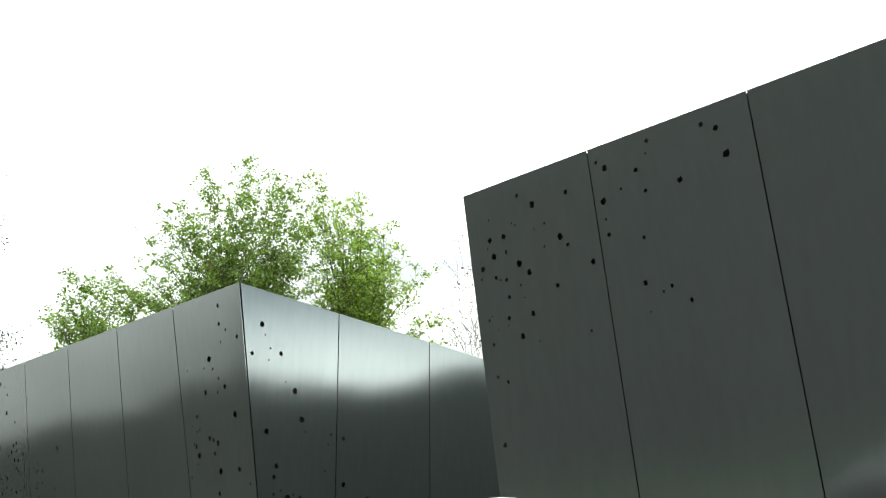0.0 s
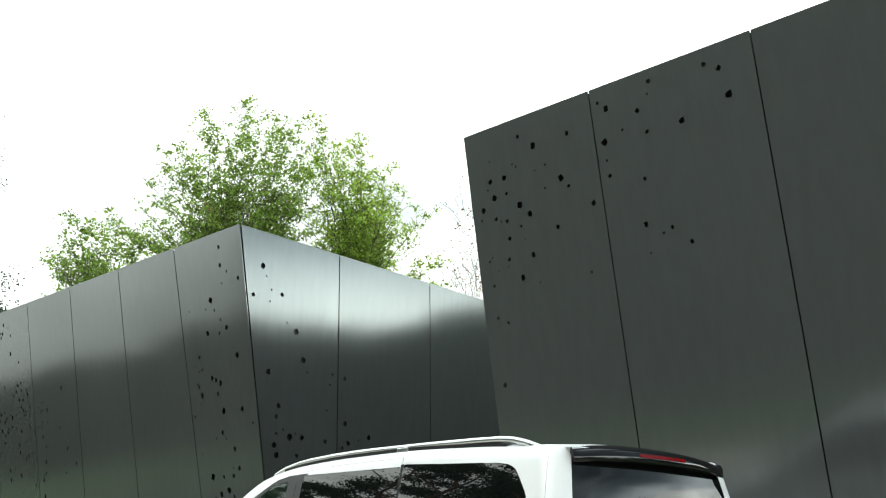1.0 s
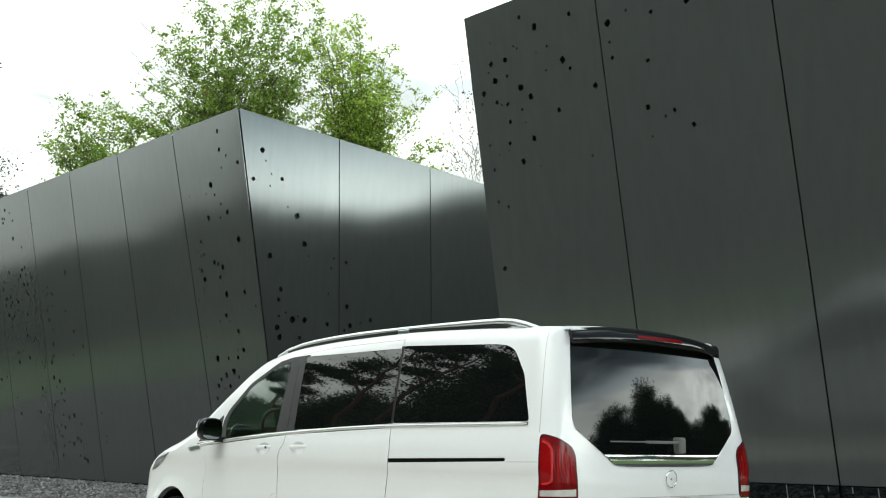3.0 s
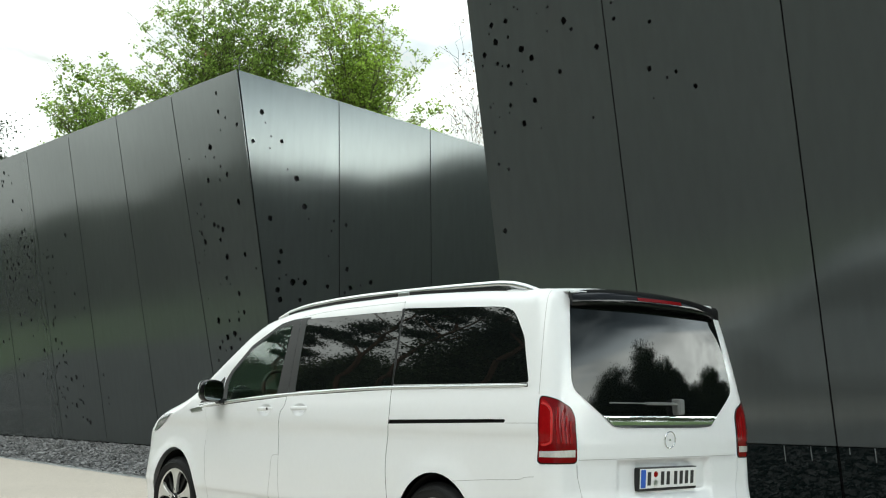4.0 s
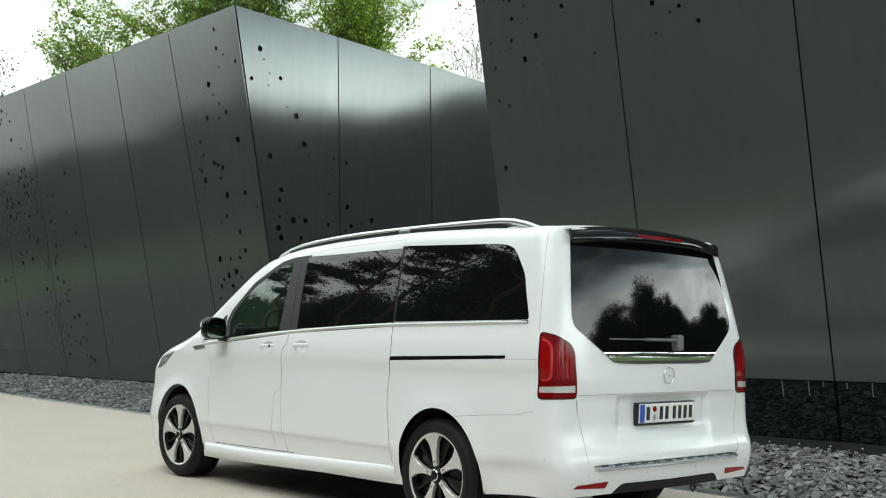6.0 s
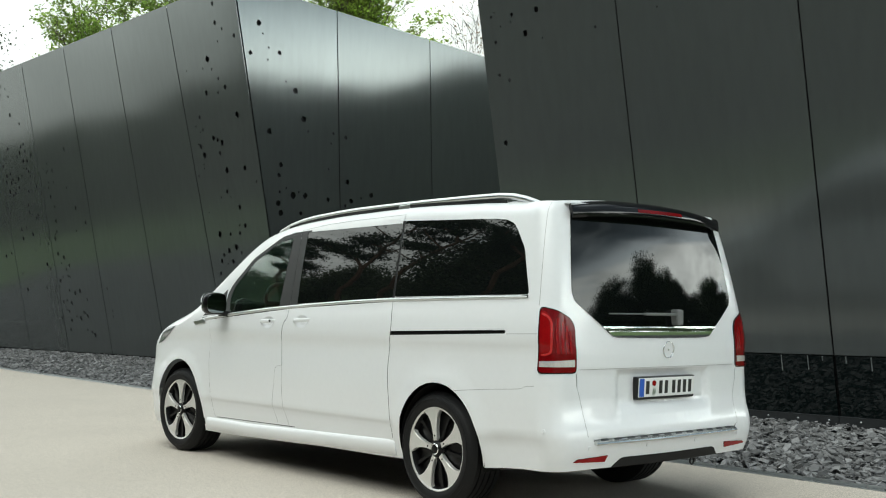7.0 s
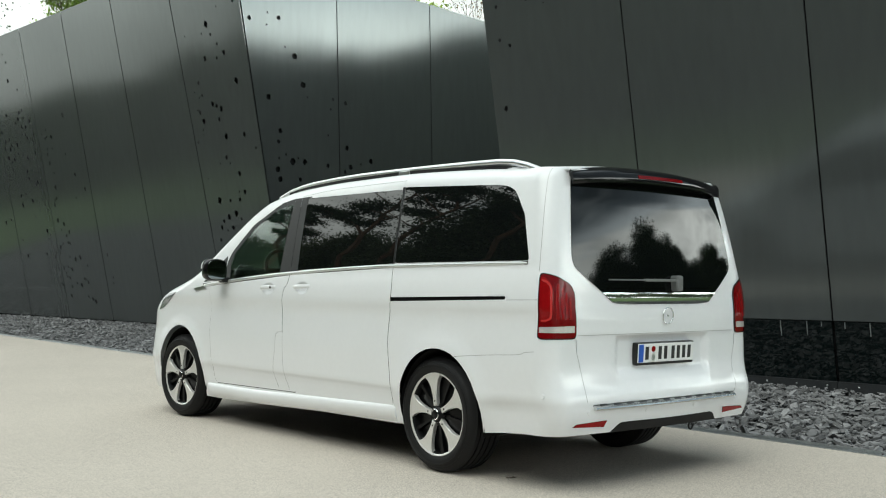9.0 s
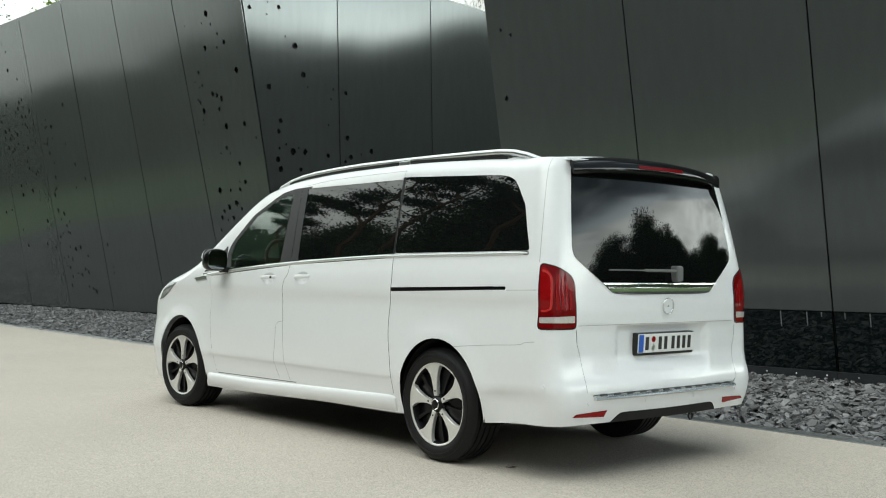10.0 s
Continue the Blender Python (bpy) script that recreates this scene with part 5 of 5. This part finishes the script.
for y0, y1, dens, lo, hi in ((-2.6, 5.5, 420, 0.028, 0.075), (5.5, 13.0, 120, 0.04, 0.08), (9.5, 40.0, 210, 0.035, 0.075)):
    n = int((y1 - y0) * 3.9 * dens)
    for _ in range(n):
        y = rng.uniform(y0, y1)
        t = rng.random()
        x = kerb_x(y) + 0.09 + t * (5.65 - kerb_x(y))
        if y < 5.0 and x > 5.05 - 0.05 * y:
            continue
        s = lo + (hi - lo) * rng.random() ** 2.2
        chip(verts, faces, (x, y, bed_z(x, y) + rng.uniform(-0.018, 0.035)), s, s * rng.uniform(0.12, 0.26), rng)
# chips over the added, unseen part of the bed
for _ in range(14000):
    y = rng.uniform(22.5, 44.0)
    x = kerb_x(y) - 7.6 * min(1.0, (y - 20.5) / 4.0) * rng.random()
    s = rng.uniform(0.05, 0.09)
    chip(verts, faces, (x, y, bed_z(x, y) + rng.uniform(-0.01, 0.025)), s, s * 0.2, rng)
tagged(mesh_object("slate_chips", verts, faces, SLATE), "loose grey slate chips in a bed along the walls", "gravel", kind="stuff")

verts, faces = [], []


def slab(x0, x1, ya, yb, z0, z1):
    k = len(verts)
    for y in (ya, yb):
        dx = kerb_x(y)
        verts.extend([(dx + x0, y, z0), (dx + x1, y, z0), (dx + x1, y, z1), (dx + x0, y, z1)])
    faces.extend([(k, k + 1, k + 2, k + 3), (k + 7, k + 6, k + 5, k + 4), (k + 3, k + 2, k + 6, k + 7), (k, k + 3, k + 7, k + 4), (k + 1, k + 5, k + 6, k + 2)])


for i in range(40):
    slab(0.072, 0.080, -5 + i * 1.25, -5 + i * 1.25 + 1.246, -0.1, 0.022)
    slab(0.0, 0.006, -5 + i * 1.25, -5 + i * 1.25 + 1.246, -0.1, 0.004)
for i in range(420):
    slab(0.006, 0.072, -3 + i * 0.03, -3 + i * 0.03 + 0.019, -0.05, 0.0)
slab(0.006, 0.072, 9.6, 45, -0.05, 0.0)
slab(0.006, 0.072, -5, -3, -0.05, 0.0)
tagged(mesh_object("steel_edging", verts, faces, KERB), "galvanised ribbed drain channel and edging beside the gravel", "edging", kind="structure")


# ---- trees ----
def leaf_material(name, color, light):
    m = bpy.data.materials.new(name)
    m.use_nodes = True
    n, l = m.node_tree.nodes, m.node_tree.links
    b = n["Principled BSDF"]
    info = n.new("ShaderNodeNewGeometry")
    ramp = n.new("ShaderNodeValToRGB")
    ramp.color_ramp.elements[0].color = (*[c * 0.45 for c in color], 1)
    ramp.color_ramp.elements[1].color = (*[min(1, c * 1.5) for c in color], 1)
    l.new(info.outputs["Random Per Island"], ramp.inputs["Fac"])
    l.new(ramp.outputs["Color"], b.inputs["Base Color"])
    b.inputs["Roughness"].default_value = 0.5
    tr = n.new("ShaderNodeBsdfTranslucent")
    l.new(ramp.outputs["Color"], tr.inputs["Color"])
    mix = n.new("ShaderNodeMixShader")
    mix.inputs["Fac"].default_value = light
    l.new(b.outputs["BSDF"], mix.inputs[1])
    l.new(tr.outputs["BSDF"], mix.inputs[2])
    l.new(mix.outputs["Shader"], n["Material Output"].inputs["Surface"])
    return m


LEAF = leaf_material("green_leaves", (0.31, 0.44, 0.10), 0.8)
FRESH_LEAF = leaf_material("fresh_green_leaves", (0.40, 0.54, 0.11), 0.8)
DRY_LEAF = leaf_material("brownish_leaves", (0.30, 0.19, 0.09), 0.5)
PINE_BARK = material("orange_pine_bark", (0.17, 0.095, 0.06), 0.9, 0.0, 0.35, 5, 30, 0.1)
NEEDLES = leaf_material("pine_needles", (0.035, 0.060, 0.022), 0.1)
DARK_LEAF = leaf_material("dark_leaves", (0.075, 0.105, 0.042), 0.3)


def grow(targets, stem, rng, step=0.55):
    """A branch skeleton: each target joins the nearest part of the tree so far. Returns nodes and parents."""
    nodes, parent = [Vector(p) for p in stem], [max(0, i - 1) for i in range(len(stem))]
    tips = []
    base = nodes[0]
    for t in sorted(targets, key=lambda q: (q - nodes[-1]).length):
        arr = np.array(nodes)
        d = np.linalg.norm(arr - np.array(t), axis=1) + 1.6 * np.maximum(0, arr[:, 2] - t.z + 0.7 * np.hypot(arr[:, 0] - t.x, arr[:, 1] - t.y)) + 0.02 * np.linalg.norm(arr - np.array(base), axis=1)
        d[0] += 50
        k = int(d.argmin())
        gap = t - nodes[k]
        m = max(1, int(gap.length / step))
        for i in range(1, m + 1):
            f = i / m
            sag = Vector((rng.gauss(0, 0.03), rng.gauss(0, 0.03), -0.05 * math.sin(math.pi * f) * gap.length))
            nodes.append(nodes[k] + gap * f + (sag if i < m else Vector()))
            parent.append(k if i == 1 else len(nodes) - 2)
        tips.append(len(nodes) - 1)
    return nodes, parent, tips


def branch_mesh(nodes, parent, thick, twig):
    """Tapered five-sided branches along the skeleton."""
    load = [1.0] * len(nodes)
    for i in range(len(nodes) - 1, 0, -1):
        load[parent[i]] += load[i] * (i != parent[i])
    top = max(load)
    rad = [max(twig, thick * (v / top) ** 0.45) for v in load]
    verts, faces = [], []
    for i in range(1, len(nodes)):
        a, b = nodes[parent[i]], nodes[i]
        if (b - a).length < 1e-4:
            continue
        q = (b - a).to_track_quat("Z", "Y").to_matrix()
        k = len(verts)
        for c, r in ((a, min(rad[parent[i]], rad[i] * 1.25)), (b, rad[i])):
            for s in range(5):
                verts.append(c + q @ Vector((r * math.cos(s * 1.2566), r * math.sin(s * 1.2566), 0)))
        faces.extend((k + s, k + (s + 1) % 5, k + 5 + (s + 1) % 5, k + 5 + s) for s in range(5))
    return verts, faces


def add_leaf(verts, faces, c, s, rng):
    """A leaf folded along its midrib."""
    m = Euler((rng.uniform(-1.2, 1.2), rng.uniform(-1.2, 1.2), rng.uniform(0, 6.28))).to_matrix()
    k = len(verts)
    for x, y, z in ((0, -0.5, 0), (0.36, 0.05, 0.12), (0, 0.6, 0), (-0.36, 0.05, 0.12)):
        verts.append(c + m @ Vector((x * s, y * s, z * s)))
    faces.extend([(k, k + 1, k + 2), (k, k + 2, k + 3)])


def leafy_tree(name, base, blobs, n_tips, leaves, size, seed, label, thick=0.16, mat=None, spread=0.42):
    """A broadleaf tree with its crown spread over some rounded masses: (dx, dy, z, rx, rz)."""
    rng = random.Random(seed)
    tree = thing(name, label, "tree", base)
    targets = []
    vol = [b[3] * b[3] * b[4] for b in blobs]
    for _ in range(n_tips):
        b = rng.choices(blobs, vol)[0]
        while True:
            v = Vector((rng.uniform(-1, 1), rng.uniform(-1, 1), rng.uniform(-1, 1)))
            if 0.15 < v.length < 1 and rng.random() < 0.35 + 0.65 * v.length:
                break
        targets.append(Vector((b[0] + v.x * b[3], b[1] + v.y * b[3] * 0.8, b[2] + v.z * b[4])))
    low = min(b[2] - b[4] for b in blobs)
    mid = Vector((sum(b[0] for b in blobs) / len(blobs), 0, 0))
    stem = [Vector((0, 0, -0.3))]
    for k in range(1, 9):
        f = k / 8
        stem.append(Vector((rng.gauss(0, 0.08), rng.gauss(0, 0.08), f * (low + 1.5))) + mid * f * 0.3)
    nodes, parent, tips = grow(targets, stem, rng)
    v, f = branch_mesh(nodes, parent, thick, 0.008)
    mesh_object("trunk", v, f, BARK, tree, "grey-brown trunk and limbs")
    v, f = [], []
    for t in tips:
        for _ in range(int(leaves * rng.uniform(0.3, 1.6))):
            c = nodes[t] + Vector((rng.gauss(0, spread), rng.gauss(0, spread), rng.gauss(0, spread * 0.7)))
            add_leaf(v, f, c, size * rng.uniform(0.6, 1.3), rng)
    mesh_object("crown", v, f, mat or LEAF, tree, "dense green leaves")
    return tree


def tall_tree(name, base, tips, inner, seed, label, hub, thick=0.09, mat=None, dry=0.0, leaves=15, size=0.108, bushy=0.42, twigs=(2, 2, 3)):
    """A tree of upright leaders that fan out to their tips, (across, height), with ascending leafy twigs along them."""
    rng = random.Random(seed)
    tree = thing(name, label, "tree", base)
    across = Vector((base[1] + 4.9, -base[0] - 5.0, 0)).normalized()
    depth = Vector((0, 0, 1)).cross(across)
    ends = [across * a + depth * rng.uniform(-1.3, 1.3) + Vector((0, 0, z)) for a, z in tips]
    low = hub[1]
    for _ in range(inner):
        a, b = rng.sample(ends, 2)
        t, f = rng.random(), rng.uniform(0.35, 0.95)
        e = a * t + b * (1 - t)
        ends.append(Vector((e.x, e.y, low + (e.z - low) * f)) + depth * rng.uniform(-1.0, 1.0))
    fork = across * hub[0] + Vector((0, 0, low))
    nodes, parent = [Vector((0, 0, -0.3))], [0]
    for k in range(1, 9):
        nodes.append(fork * (k / 8) + Vector((rng.gauss(0, 0.05), rng.gauss(0, 0.05), 0)))
        parent.append(len(nodes) - 2)
    root = len(nodes) - 1
    clumps = []
    for e in ends:
        gap = e - nodes[root]
        m = max(4, int(gap.length / 0.28))
        prev = root
        bend = Vector((rng.gauss(0, 0.10), rng.gauss(0, 0.10), 0))
        for i in range(1, m + 1):
            f = i / m
            side = Vector((gap.x, gap.y, 0)) * (f ** 1.25 - f) + bend * math.sin(f * 5)
            nodes.append(nodes[root] + gap * f + side + Vector((rng.gauss(0, 0.03), rng.gauss(0, 0.03), 0)))
            parent.append(prev)
            prev = len(nodes) - 1
            if f < 0.22:
                continue
            for _ in range(rng.choice(twigs)):
                turn, long = rng.uniform(0, 6.28), (0.50 + 0.75 * (1 - f)) * rng.uniform(0.5, 1.2)
                last = prev
                for s in (0.35, 0.7, 1.0):
                    nodes.append(nodes[prev] + Vector((math.cos(turn) * long * s, math.sin(turn) * long * s, long * 0.75 * s)))
                    parent.append(last)
                    last = len(nodes) - 1
                    if rng.random() < bushy:
                        clumps.append(nodes[last])
    v, f = branch_mesh(nodes, parent, thick, 0.006)
    mesh_object("trunk", v, f, BARK, tree, "grey-brown trunk and upright limbs")
    v, f, dv, df = [], [], [], []
    for c in clumps:
        browned = rng.random() < dry
        wide = rng.uniform(0.07, 0.16)
        for _ in range(int(leaves * rng.uniform(0.3, 1.5) * (0.5 if browned else 1))):
            q = c + Vector((rng.gauss(0, wide), rng.gauss(0, wide), rng.gauss(0, wide * 0.7)))
            add_leaf(*((dv, df) if browned else (v, f)), q, size * rng.uniform(0.6, 1.3), rng)
    mesh_object("crown", v, f, mat or LEAF, tree, "loose light green leaves")
    if dv:
        mesh_object("dry_leaves", dv, df, DRY_LEAF, tree, "a few brownish leaves")
    return tree


TIPS_A = [(1.0, 16.6), (1.3, 15.2), (0.5, 16.9), (0.9, 14.0), (-2.8, 15.0), (-1.6, 16.5), (1.9, 16.4), (1.4, 13.2), (-2.5, 16.9), (-1.9, 17.1), (-1.2, 17.1), (-0.84, 18.1), (-0.5, 17.6), (-0.06, 17.5), (0.87, 17.7), (1.5, 17.1), (-3.7, 15.8), (-3.2, 16.3), (-3.95, 14.7), (-4.2, 13.7), (-4.3, 12.5), (-3.0, 13.2), (1.9, 15.6), (1.6, 14.2), (-4.9, 12.3)]
TIPS_B = [(-2.8, 16.2), (-2.2, 15.0), (-1.6, 15.8), (-0.6, 15.5), (-2.9, 13.2), (-2.2, 12.6), (-2.57, 17.2), (-1.9, 16.6), (-1.27, 17.1), (-0.92, 17.0), (-0.05, 16.1), (0.1, 15.2), (0.58, 14.7), (1.32, 13.6), (1.69, 12.1), (0.9, 12.6), (2.1, 11.6), (2.3, 10.9), (-3.0, 15.6), (-3.3, 14.2), (0.4, 13.4)]
TIPS_C = [(-2.75, 12.4), (-2.97, 11.7), (-2.24, 12.5), (-1.35, 12.9), (-0.56, 12.7), (-2.5, 10.7), (0.06, 12.4), (-1.8, 12.4), (-1.0, 12.3), (0.5, 12.6), (-2.9, 11.0)]
TIPS_D = [(-1.5, 14.9), (-0.9, 14.3), (-1.9, 13.8), (-0.5, 13.2), (-1.2, 13.4), (-2.3, 12.6), (-1.4, 11.9), (-0.9, 11.3)]
tall_tree("broadleaf_tree", (13.2, 27.6, 0), TIPS_A, 58, 3, "tall light green broadleaf tree behind the dark building", (-1.0, 10.2), dry=0.012)
tall_tree("broadleaf_tree", (17.2, 25.0, 0), TIPS_B, 28, 5, "fresh green broadleaf tree behind the dark building", (-0.9, 10.0), mat=FRESH_LEAF)
tall_tree("broadleaf_tree", (9.6, 29.6, 0), TIPS_C, 24, 8, "small green broadleaf tree behind the dark building", (-1.0, 8.8), thick=0.06)
tall_tree("slender_tree", (19.6, 21.0, 0), TIPS_D, 4, 9, "slender, nearly bare tree with few brownish leaves", (-1.2, 9.0), thick=0.02, mat=DRY_LEAF, leaves=2.6, size=0.10, twigs=(0, 1, 1))


def pine_tree(base, height, seed, label):
    """A pine: straight trunk, tiers of bowed limbs that carry flat needle pads."""
    rng = random.Random(seed)
    tree = thing("pine_tree", label, "tree", base)
    nodes, parent = [Vector((0, 0, -0.3))], [0]
    for k in range(1, 15):
        nodes.append(Vector((0.05 * math.sin(k), 0.05 * math.cos(k * 1.3), height * k / 14)))
        parent.append(len(nodes) - 2)
    pads = []
    for k in range(4, 15):
        z = height * k / 14
        f = (k - 4) / 10
        reach = height * 0.24 * (1 - f) ** 0.6 * (0.6 + 0.4 * min(1, k / 7)) + 0.5
        for _ in range(6):
            a = rng.uniform(0, 6.28)
            r = reach * rng.uniform(0.55, 1.1)
            prev = k
            for s in range(1, 5):
                q = s / 4
                nodes.append(Vector((r * q * math.cos(a), r * q * math.sin(a), z + 0.5 * math.sin(q * 2.4) + rng.gauss(0, 0.08))))
                parent.append(prev)
                prev = len(nodes) - 1
                if s > 1:
                    pads.append((nodes[-1], 0.18 + 0.32 * rng.random()))
    v, f = branch_mesh(nodes, parent, height * 0.014, 0.018)
    mesh_object("trunk", v, f, PINE_BARK, tree, "brown pine trunk and limbs")
    v, f = [], []
    for c, r in pads:
        for _ in range(620):
            p = c + Vector((rng.gauss(0, r), rng.gauss(0, r), abs(rng.gauss(0, r * 0.35))))
            add_leaf(v, f, p, rng.uniform(0.035, 0.085), rng)
    mesh_object("crown", v, f, NEEDLES, tree, "dark green needle pads")
    return tree


# the wood across the lawn: a low leafy belt with taller pines in it
oak = leafy_tree("park_tree", (-25.0, 40.0, -0.06), [(0, 0, 7.0, 2.7, 3.2), (1.8, 0.5, 5.6, 2.0, 2.2), (-2.0, 0, 5.8, 1.9, 2.3), (0.3, 0, 9.4, 1.8, 1.6), (-1.4, 0.2, 8.5, 1.7, 1.6), (1.6, -0.2, 8.3, 1.6, 1.6), (0, 0, 3.4, 2.4, 1.6)], 470, 190, 0.125, 41, "dense dark green park tree on the lawn", thick=0.2, mat=DARK_LEAF, spread=0.36)
tagged(oak, group="park trees")
birch = leafy_tree("young_tree", (21.5, -24.5, -0.06), [(0, 0, 5.4, 1.5, 2.6), (0.3, 0, 7.2, 1.0, 1.6)], 90, 60, 0.10, 43, "slim airy young tree on the lawn", thick=0.09, mat=DARK_LEAF, spread=0.35)
P_LABEL = "tall dark pine at the edge of the lawn"
pine = pine_tree((-17.0, 11.5, -0.06), 13.0, 21, P_LABEL)
tagged(pine, group="pines beyond the lawn")
rng = random.Random(31)


def again(ob, x, y, size=1.0, turn=None):
    return copy_thing(ob, pose(x, y, -0.06, 0, 0, rng.uniform(0, 360) if turn is None else turn) @ Matrix.Scale(size, 4))


def wood(x, y, size):
    """The wood is low where a clearing opens to the north-west."""
    turn, far = math.degrees(math.atan2(x - 4.5, y - 18.0)), math.hypot(x - 4.5, y - 18.0)
    if -45 < turn < 60:
        rise = 0.2 + 2.2 * max(0.0, min(1.0, (-34 - turn) / 11)) + rng.uniform(-0.4, 0.8)
        size = min(size, (6.2 + far * math.tan(radians(rise))) / 11.0)
    if -42 < math.degrees(math.atan2(x, y)) < -22:
        size *= 0.9
    again(oak, x, y, size)


for y in np.arange(-36, 118, 4.2):
    wood(-19.5 + rng.uniform(-1.5, 1.5), y + rng.uniform(-1, 1), rng.uniform(1.0, 1.2))
    # low trees added out of view, closing the bright gap under the crowns
    again(oak, -16.0 + rng.uniform(-0.6, 0.6), y + rng.uniform(-1, 1), rng.uniform(0.34, 0.44))
    again(oak, -16.4 + rng.uniform(-0.6, 0.6), y + 1.8 + rng.uniform(-1, 1), rng.uniform(0.32, 0.42))
    wood(-25.0 + rng.uniform(-1.5, 1.5), y + 1.8 + rng.uniform(-1, 1), rng.uniform(1.2, 1.4))
    wood(-30.5 + rng.uniform(-1.5, 1.5), y + rng.uniform(-1, 1), rng.uniform(1.35, 1.55))
    wood(-35.0 + rng.uniform(-1.5, 1.5), y + 1.5 + rng.uniform(-1, 1), rng.uniform(1.45, 1.65))
for x, y, size in ((-17.0, 9.0, 0.95), (-18.0, 2.0, 1.0), (-18.0, -7.0, 1.0), (-18.5, -18.0, 1.0)):
    again(pine, x, y, size)


def leaning_pine(base, trunk, pads, seed, label):
    """A Scots pine: bare leaning orange trunk, limbs out to flat needle pads; trunk and pads as (along, height)."""
    rng = random.Random(seed)
    tree = thing("pine_tree", label, "tree", base, "leaning pines beyond the lawn")
    stem = [Vector((0, 0, -0.3))] + [Vector((rng.gauss(0, 0.1), a, z)) for a, z in smooth_line([(0.0, 0.0)] + trunk, 4)[1:]]
    targets = []
    for a, z in pads:
        for _ in range(4):
            targets.append(Vector((rng.gauss(0, 0.7), a + rng.gauss(0, 0.4), z + rng.gauss(0, 0.16))))
    nodes, parent, tips = grow(targets, stem, rng)
    v, f = branch_mesh(nodes, parent, 0.12, 0.015)
    mesh_object("trunk", v, f, PINE_BARK, tree, "orange-brown leaning trunk")
    v, f = [], []
    for t in tips:
        r = rng.uniform(0.20, 0.36)
        for _ in range(420):
            add_leaf(v, f, nodes[t] + Vector((rng.gauss(0, r), rng.gauss(0, r), rng.gauss(0.05, r * 0.32))), rng.uniform(0.06, 0.13), rng)
    mesh_object("crown", v, f, NEEDLES, tree, "dark green needle pads")
    return tree


S_LABEL = "tall pine with a leaning orange trunk beyond the lawn"
leaning_pine((-16.0, 26.4, -0.06), [(-0.6, 3.5), (-1.5, 7.2), (-1.9, 9.2), (-2.8, 11.1), (-3.6, 12.4)], [(0.6, 10.6), (-0.3, 11.0), (-1.2, 11.4), (-2.2, 11.9), (-2.8, 12.6), (-3.6, 12.9), (-1.0, 10.4)], 51, S_LABEL)
leaning_pine((-16.2, 23.9, -0.06), [(-0.5, 3.5), (-1.2, 7.0), (-1.7, 8.9), (-2.6, 10.0), (-4.4, 11.3)], [(-1.3, 11.4), (-1.9, 12.3), (-2.6, 12.0), (-3.2, 11.4), (-3.9, 11.8), (-4.7, 11.5), (-1.6, 10.6), (-2.2, 13.2)], 52, S_LABEL)
leaning_pine((-16.4, 18.6, -0.06), [(-0.2, 3.5), (-0.6, 6.4), (-1.2, 8.6), (-1.9, 10.2)], [(-0.2, 10.3), (-1.0, 10.6), (-1.7, 11.1), (-2.5, 11.3), (-2.9, 10.4)], 53, S_LABEL)
leaning_pine((-16.0, 29.6, -0.06), [(-0.1, 4.0), (0.1, 7.5), (0.0, 9.8), (-0.2, 11.6)], [(-0.7, 11.4), (0.2, 11.5), (-0.6, 10.6), (0.4, 10.5), (-0.5, 9.8), (0.5, 9.7)], 54, S_LABEL)
# park side, past the near building
for x, y, size in ((25.5, -22.0, 0.95), (23.6, -25.5, 0.88), (28.2, -20.5, 0.84), (30.5, -18.6, 0.66), (33.5, -17.6, 0.80), (32.4, -16.2, 0.76), (35.5, -14.5, 0.62), (19.0, -28.5, 0.62), (15.5, -30.5, 0.62), (29.5, -23.0, 0.7), (26.0, -18.5, 0.42), (21.5, -22.0, 0.42), (29.0, -15.5, 0.45), (12.0, -31.0, 0.7), (5.0, -34.0, 0.9), (-3.0, -35.0, 0.95), (-11.0, -34.0, 0.9)):
    again(oak, x, y, size)
again(birch, 21.8, -22.9, 0.80)
again(birch, 20.2, -24.6, 0.66)
# a belt of trees behind the near building, lowest where it begins
BELT_TOP = curve([(13.0, 9.6), (15.2, 9.25), (16.9, 9.2), (18.5, 9.3), (21.0, 9.7), (22.1, 10.15), (24.1, 10.8), (27.0, 11.5)])
for k in range(17):
    x = 13.6 + 0.84 * k + rng.uniform(-0.2, 0.2)
    again(oak, x, 1.9 + 0.393 * (x - 15.2) + rng.uniform(-0.4, 0.4), BELT_TOP(x) / 11.0)
# a pine whose twigs reach in past the far end of the building
again(pine, 3.45, 41.4, 1.6, 75)

# a curled dead leaf on the drive
rng = random.Random(77)
verts, faces = [], []
for i in range(7):
    t = i / 6
    w = 0.013 * math.sin(math.pi * (0.08 + 0.9 * t)) + 0.002
    for s in (-1, 0, 1):
        verts.append(((t - 0.5) * 0.066, s * w, 0.003 + 0.006 * abs(s) * math.sin(2 + 4 * t) ** 2 + 0.006 * abs(t - 0.5)))
for i in range(6):
    for j in range(2):
        faces.append((i * 3 + j, i * 3 + j + 1, i * 3 + j + 4, i * 3 + j + 3))
dead = thing("dead_leaf", "small dark curled dead leaf lying on the asphalt", "leaf", (-0.702, -0.437, 0.0))
dead.rotation_euler = (0, 0, radians(-38))
mesh_object("blade", verts, faces, BARK, dead)
